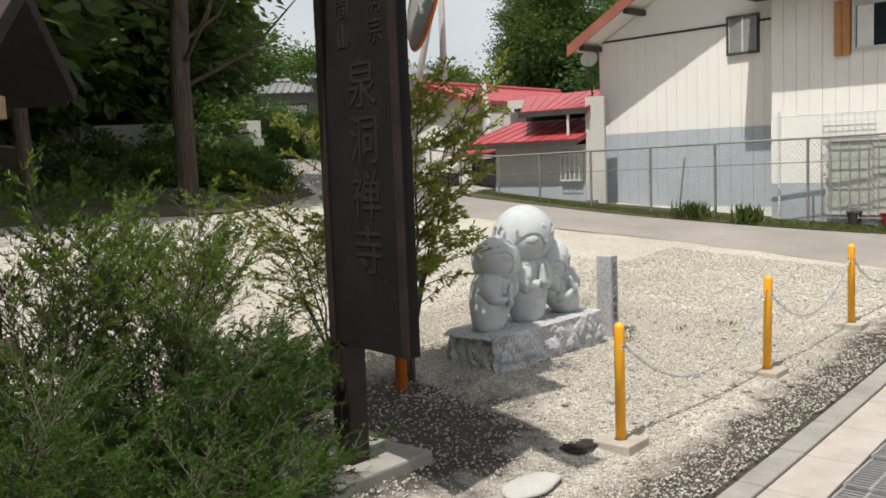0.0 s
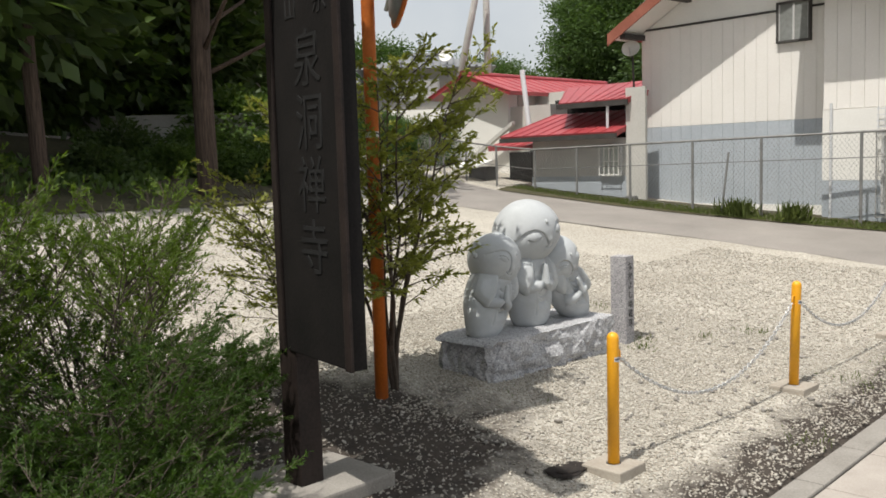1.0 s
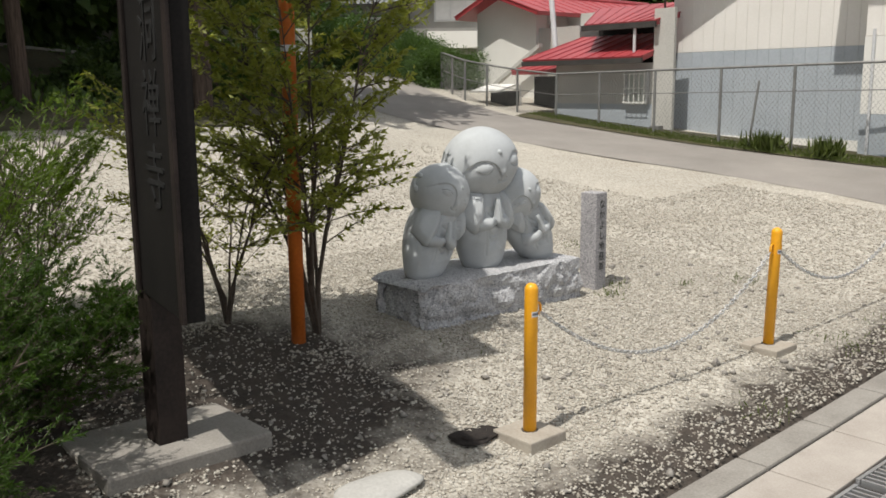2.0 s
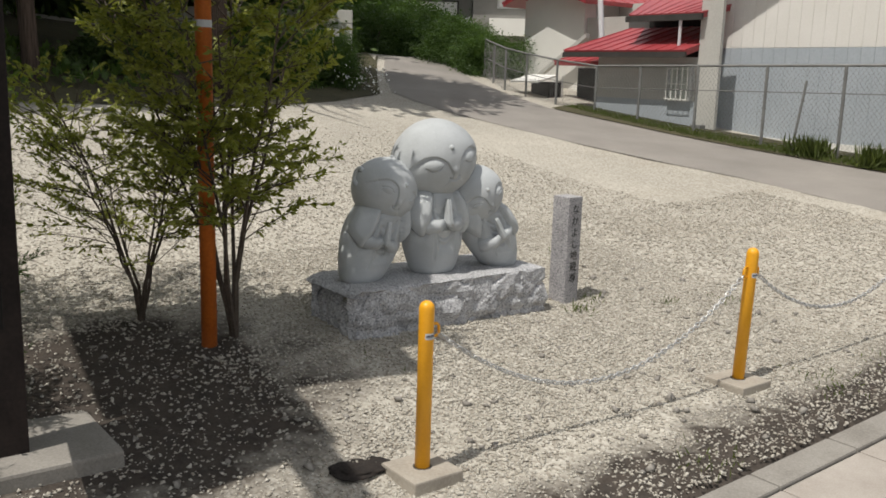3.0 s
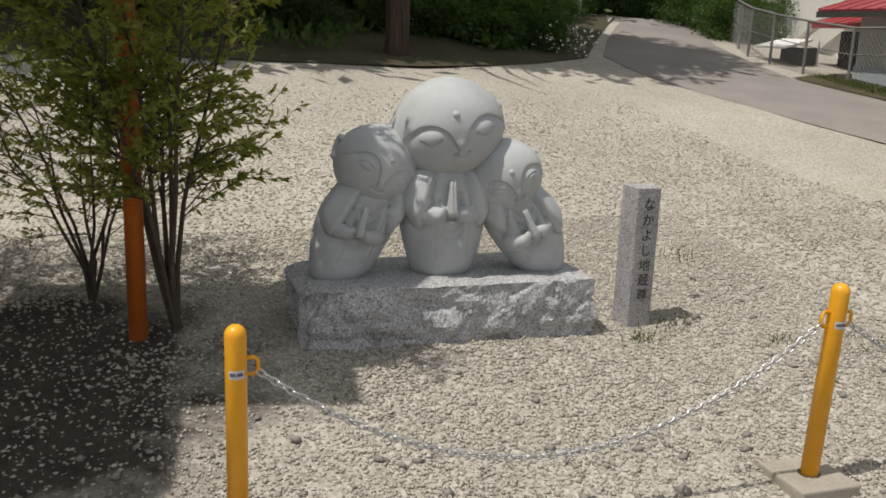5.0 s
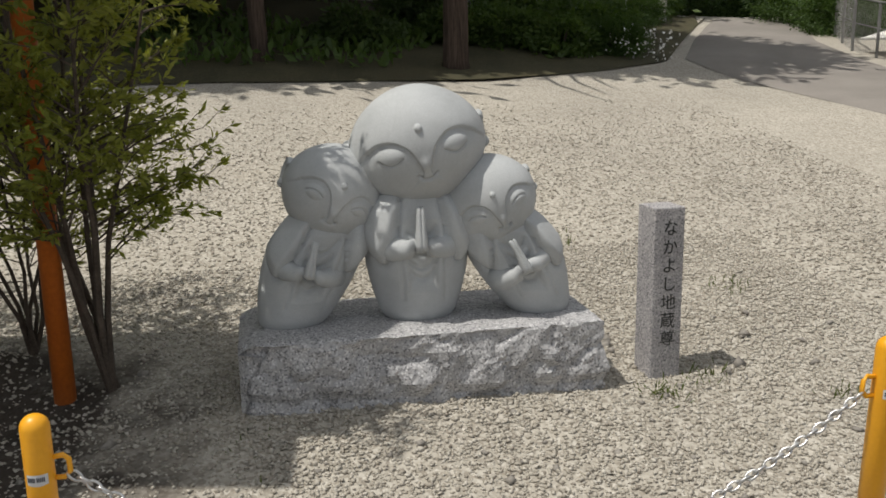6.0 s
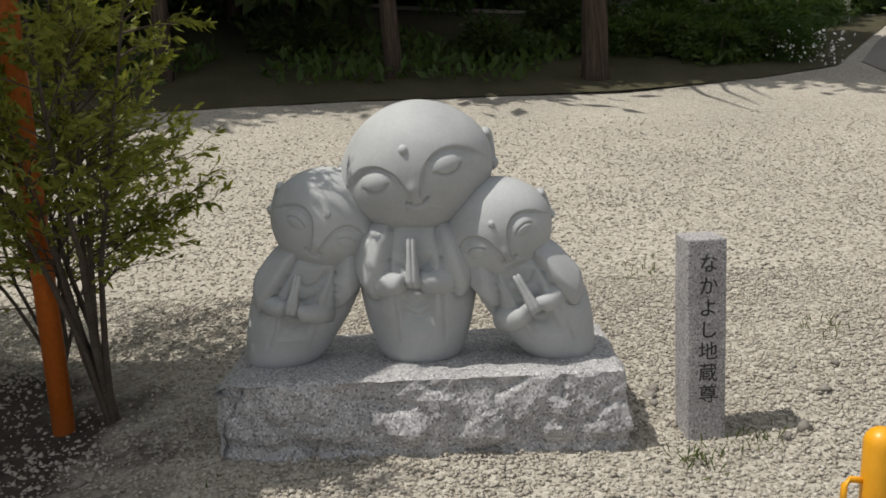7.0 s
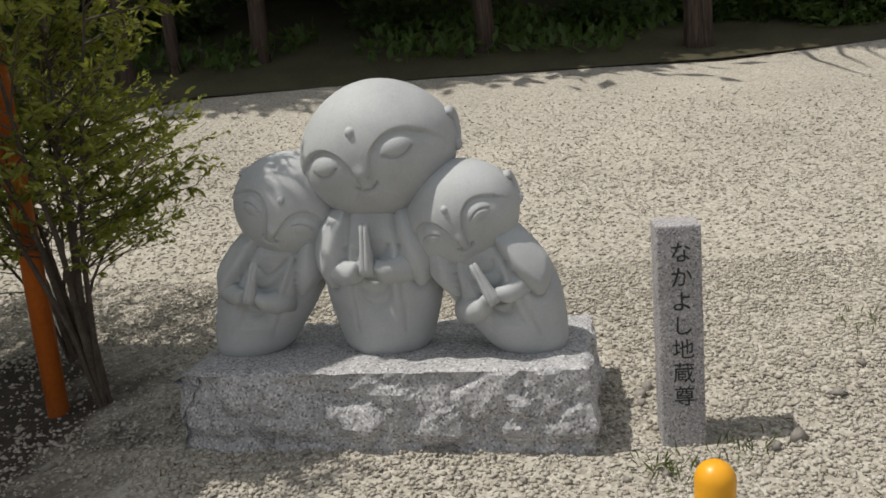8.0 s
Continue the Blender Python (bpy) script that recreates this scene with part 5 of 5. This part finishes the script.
def far_house():
    root = thing("tiled_house", (-25.3, 25.3, 1.15), "two-storey house with grey tiled hipped roofs", "house", turn=45)
    def hip(x0, x1, y0, y1, z0, z1):
        bm = bmesh.new()
        ov = 0.5
        base = [bm.verts.new(p) for p in ((x0 - ov, y0 - ov, z0), (x1 + ov, y0 - ov, z0), (x1 + ov, y1 + ov, z0), (x0 - ov, y1 + ov, z0))]
        mid = (y0 + y1) / 2
        r = (y1 - y0) / 2
        tops = [bm.verts.new((x0 + r * 0.8, mid, z1)), bm.verts.new((x1 - r * 0.8, mid, z1))]
        bm.faces.new((base[0], base[1], tops[1], tops[0]))
        bm.faces.new((base[1], base[2], tops[1]))
        bm.faces.new((base[2], base[3], tops[0], tops[1]))
        bm.faces.new((base[3], base[0], tops[0]))
        bm.faces.new(base[::-1])
        roof = part("roof", bm, TILEROOF, root)
        n = int((x1 - x0 + 2 * ov) / 0.28)
        for k in range(n):
            x = x0 - ov + 0.14 + 0.28 * k
            f = min(1.0, (x - (x0 - ov)) / (r * 0.8 + ov), ((x1 + ov) - x) / (r * 0.8 + ov))
            p = Vector((x, y0 - ov, z0 + 0.02))
            q = Vector((x, y0 - ov + (mid - y0 + ov) * f, z0 + (z1 - z0) * f + 0.02))
            part("tile_rib", tube([p, q], 0.05, 5), TILEROOF, roof)
        part("ridge", tube([(x0 + r * 0.8, mid, z1 + 0.03), (x1 - r * 0.8, mid, z1 + 0.03)], 0.12, 6), TILEROOF, roof)
    part("wall", box(-2.2, 2.2, 0, 4, -1.5, 4.1), FARWALL, root)
    hip(-2.2, 2.2, 0, 4, 4.1, 4.8)
    window(root, -1.3, 0.5, -0.01, 2.9, 3.7, CURTAIN, 3, FROSTFRAME, 0.06)
    part("balcony", box(-1.5, 1.0, -0.9, -0.1, 1.9, 2.5), PLASTER, root, "white balcony front")
    part("annex", box(-5.4, -2.3, 0.6, 3.6, -1.5, 3.6), FARWALL, root)
    hip(-5.4, -2.4, 0.6, 3.6, 3.6, 4.2)
    window(root, -4.9, -2.8, 0.59, 2.5, 3.2, CURTAIN, 4, DARKTRIM, 0.06)
    skirt = prism([(-0.9, 2.0), (0.6, 2.5), (0.6, 2.6), (-0.9, 2.1)], "x", -5.8, -2.2)
    part("skirt_roof", skirt, TILEROOF, root)
    for k in range(12):
        part("tile_rib", tube([(-5.65 + 0.3 * k, -0.9, 2.12), (-5.65 + 0.3 * k, 0.6, 2.62)], 0.05, 5), TILEROOF, root)
    for px in (-5.6, -4.0, -2.4):
        part("porch_post", box(px - 0.06, px + 0.06, -0.75, -0.63, -0.5, 2.1), DARKTRIM, root)


far_house()
satellite_dish(-24.6, 25.7, 5.75, 0.28, 4.9)


def utility_pole(x, y, top, lean, label):
    z = ground_z(x, y)
    root = thing("utility_pole", (x, y, z), label, "utility pole")
    part("shaft", tube([(0, 0, -0.2), (lean[0], lean[1], top - z)], [0.11, 0.07], 14), CONCRETE, root, smooth=True)
    return root


up = utility_pole(-16.1, 18.5, 8.5, (0.0, 0.0), "grey concrete utility pole behind the red roof")
for k in range(3):
    part("cable", tube([(0, 0, 5.2 + 0.3 * k), (3.0, 6.0, 5.0 + 0.35 * k), (8, 16, 5.4 + 0.4 * k)], 0.012, 4), DARKTRIM, up)
utility_pole(-16.9, 17.6, 8.0, (1.35, 0.6), "slanting grey stay pole behind the red roof")
utility_pole(-17.5, 12.2, 5.2, (0.0, 0.0), "thin grey pole at the end of the garden wall")

# garden wall at the wood's edge, of long horizontal boards
gw = thing("garden_wall", (-16.8, 9.2, 0), "long grey horizontal-boarded garden wall", "wall")
gw.matrix_world = Matrix.Identity(4)
ga, gb = Vector((-19.5, 6.2, 0)), Vector((-14.9, 11.3, 0))
way = (gb - ga).normalized()
gm = Matrix.Translation(ga) @ Matrix.Rotation(math.atan2(way.y, way.x), 4, "Z")
for k in range(5):
    part("board", box(0, (gb - ga).length, -0.03, 0.03, 1.5 + 0.25 * k, 1.745 + 0.25 * k, 0.01, m=gm), GREYWALL, gw)
for k in range(5):
    part("post", box(1.7 * k - 0.04, 1.7 * k + 0.04, 0.035, 0.11, 1.2, 2.74, m=gm), GREYWALL, gw)

sign = thing("small_sign", (-13.2, 9.9, ground_z(-13.2, 9.9)), "small white sign on a short post among bushes", "sign")
part("stake", tube([(0, 0, -0.1), (0, 0, 0.72)], 0.012, 6), STEEL, sign)
part("plate", box(-0.012, 0.012, -0.11, 0.11, 0.62, 0.74), PLASTER, sign)
post = thing("iron_stake", (-6.45, 12.7, ground_z(-6.45, 12.7)), "rusty stake leaning beside the fence", "stake")
part("rod", tube([(0, 0, -0.05), (0.10, 0.05, 0.95)], 0.016, 6), FENCE, post)
vent = thing("meter_box", (-8.3, 13.2, 0.78), "small grey equipment box at the house corner", "box")
part("case", box(-0.09, 0.09, -0.06, 0.06, 0.0, 0.22, 0.008), FENCE, vent)
for k, (x, c, lab) in enumerate(((-3.95, DARKTRIM, "dark plastic flower pot below the window"), (-3.5, PLASTICRED, "red plastic flower pot below the window"), (-3.2, PLASTICRED, "red plastic flower pot below the window"))):
    pot = thing("flower_pot", (x, 13.1, ground_z(x, 13.1) + 0.05), lab, "flower pot", "pots below the window")
    part("pot", lathe([(0.07, 0.0), (0.10, 0.16), (0.11, 0.17), (0.11, 0.19), (0.09, 0.19)], 16), c, pot)

# flat pale stone and dark patch near the pavement
st = bmesh.new()
bmesh.ops.create_icosphere(st, subdivisions=3, radius=0.2)
for v in st.verts:
    v.co = Vector((v.co.x * 0.55, v.co.y * 1.0, v.co.z * 0.14)) * (1 + 0.25 * noise.noise(v.co * 6))
ob = link("flat_stone", st, CONCRETE, smooth=True)
ob.location = (-2.645, 3.325, ground_z(-2.645, 3.325) + 0.012)
tagged(ob, "flat pale stone lying in gravel by the kerb", "stone")
lump = bmesh.new()
bmesh.ops.create_icosphere(lump, subdivisions=3, radius=0.1)
for v in lump.verts:
    v.co = Vector((v.co.x * 0.9, v.co.y * 1.2, v.co.z * 0.12)) * (1 + 0.5 * noise.noise(v.co * 14))
ob = link("soil_clod", lump, SOIL, smooth=True)
ob.location = (-2.75, 3.98, ground_z(-2.75, 3.98) + 0.004)
tagged(ob, "flat dark clod of soil beside the post foot", "soil")


# ---- loose gravel ----
def loose(name, count, x0, x1, y0, y1, small, big, keep, seed, material, label):
    rng = np.random.default_rng(seed)
    x, y = rng.uniform(x0, x1, count), rng.uniform(y0, y1, count)
    ok = keep(x, y, rng)
    x, y = x[ok], y[ok]
    n = len(x)
    z = np.array([wavy(a, b) for a, b in zip(x, y)])
    r = small + (big - small) * rng.uniform(0, 1, n) ** 2
    shape = np.array([(1, 0, 0), (-1, 0, 0), (0, 1, 0), (0, -1, 0), (0, 0, 1), (0, 0, -1)], float)
    tri = np.array([(0, 2, 4), (2, 1, 4), (1, 3, 4), (3, 0, 4), (2, 0, 5), (1, 2, 5), (3, 1, 5), (0, 3, 5)])
    p = shape[None] * rng.uniform(0.55, 1.15, (n, 6, 1)) * r[:, None, None]
    p[:, :, 2] *= 0.6
    p += rng.normal(0, 0.18, (n, 6, 3)) * r[:, None, None]
    a = rng.uniform(0, 6.283, n)
    tilt = rng.normal(0, 0.35, n)
    ca, sa, ct, s2 = np.cos(a), np.sin(a), np.cos(tilt), np.sin(tilt)
    yy = p[:, :, 1] * ct[:, None] - p[:, :, 2] * s2[:, None]
    zz = p[:, :, 1] * s2[:, None] + p[:, :, 2] * ct[:, None]
    xx = p[:, :, 0] * ca[:, None] - yy * sa[:, None]
    yy = p[:, :, 0] * sa[:, None] + yy * ca[:, None]
    v = np.stack([xx + x[:, None], yy + y[:, None], zz + (z + r * 0.25)[:, None]], -1).reshape(-1, 3)
    f = (np.arange(n)[:, None, None] * 6 + tri[None]).reshape(-1, 3)
    tagged(bulk(name, v, f, material), label, "gravel", kind="stuff")


def bed_mask(x, y):
    d1 = np.hypot((x + 3.75) / 1.2, (y - 3.35) / 1.15)
    d2 = np.hypot((x + 3.8) / 1.9, (y - 1.4) / 2.0)
    d3 = np.maximum((-1.86 - x) / 0.55, 0.25)
    wob = 0.18 * np.sin(5 * x + 2 * y) + 0.14 * np.sin(7.3 * y - 3 * x)
    return np.minimum(np.minimum(d1, d2), d3) + wob


def keep_lot(x, y, rng):
    m = bed_mask(x, y)
    open_ground = ~((x > PX0 + 0.03) & (x < PX1 - 0.02) & (y > PY0 + 0.03) & (y < PY1 - 0.02))
    return open_ground & (rng.uniform(0, 1, len(x)) < np.clip((m - 0.45) / 0.8, np.where(x > -2.35, 0.42, 0.16), 1.0) * np.clip((x + 9.6) / 3.0, 0, 1))


loose("loose_gravel", 105000, -5.4, -1.93, 2.4, 7.4, 0.005, 0.0145, keep_lot, 71, CHIP, "loose white and grey crushed stone chips")
loose("loose_gravel", 30000, -9.4, -5.4, 2.5, 9.0, 0.007, 0.016, keep_lot, 72, CHIP, "loose white and grey crushed stone chips")
loose("loose_gravel", 16000, -5.4, -1.95, 7.4, 10.4, 0.008, 0.018, keep_lot, 73, CHIP, "loose white and grey crushed stone chips")
dark = lambda x, y, rng: rng.uniform(0, 1, len(x)) < 0.6
loose("dark_pebbles", 420, -4.3, -1.95, 2.6, 7.4, 0.014, 0.034, dark, 74, KERB, "scattered darker pebbles on the gravel")
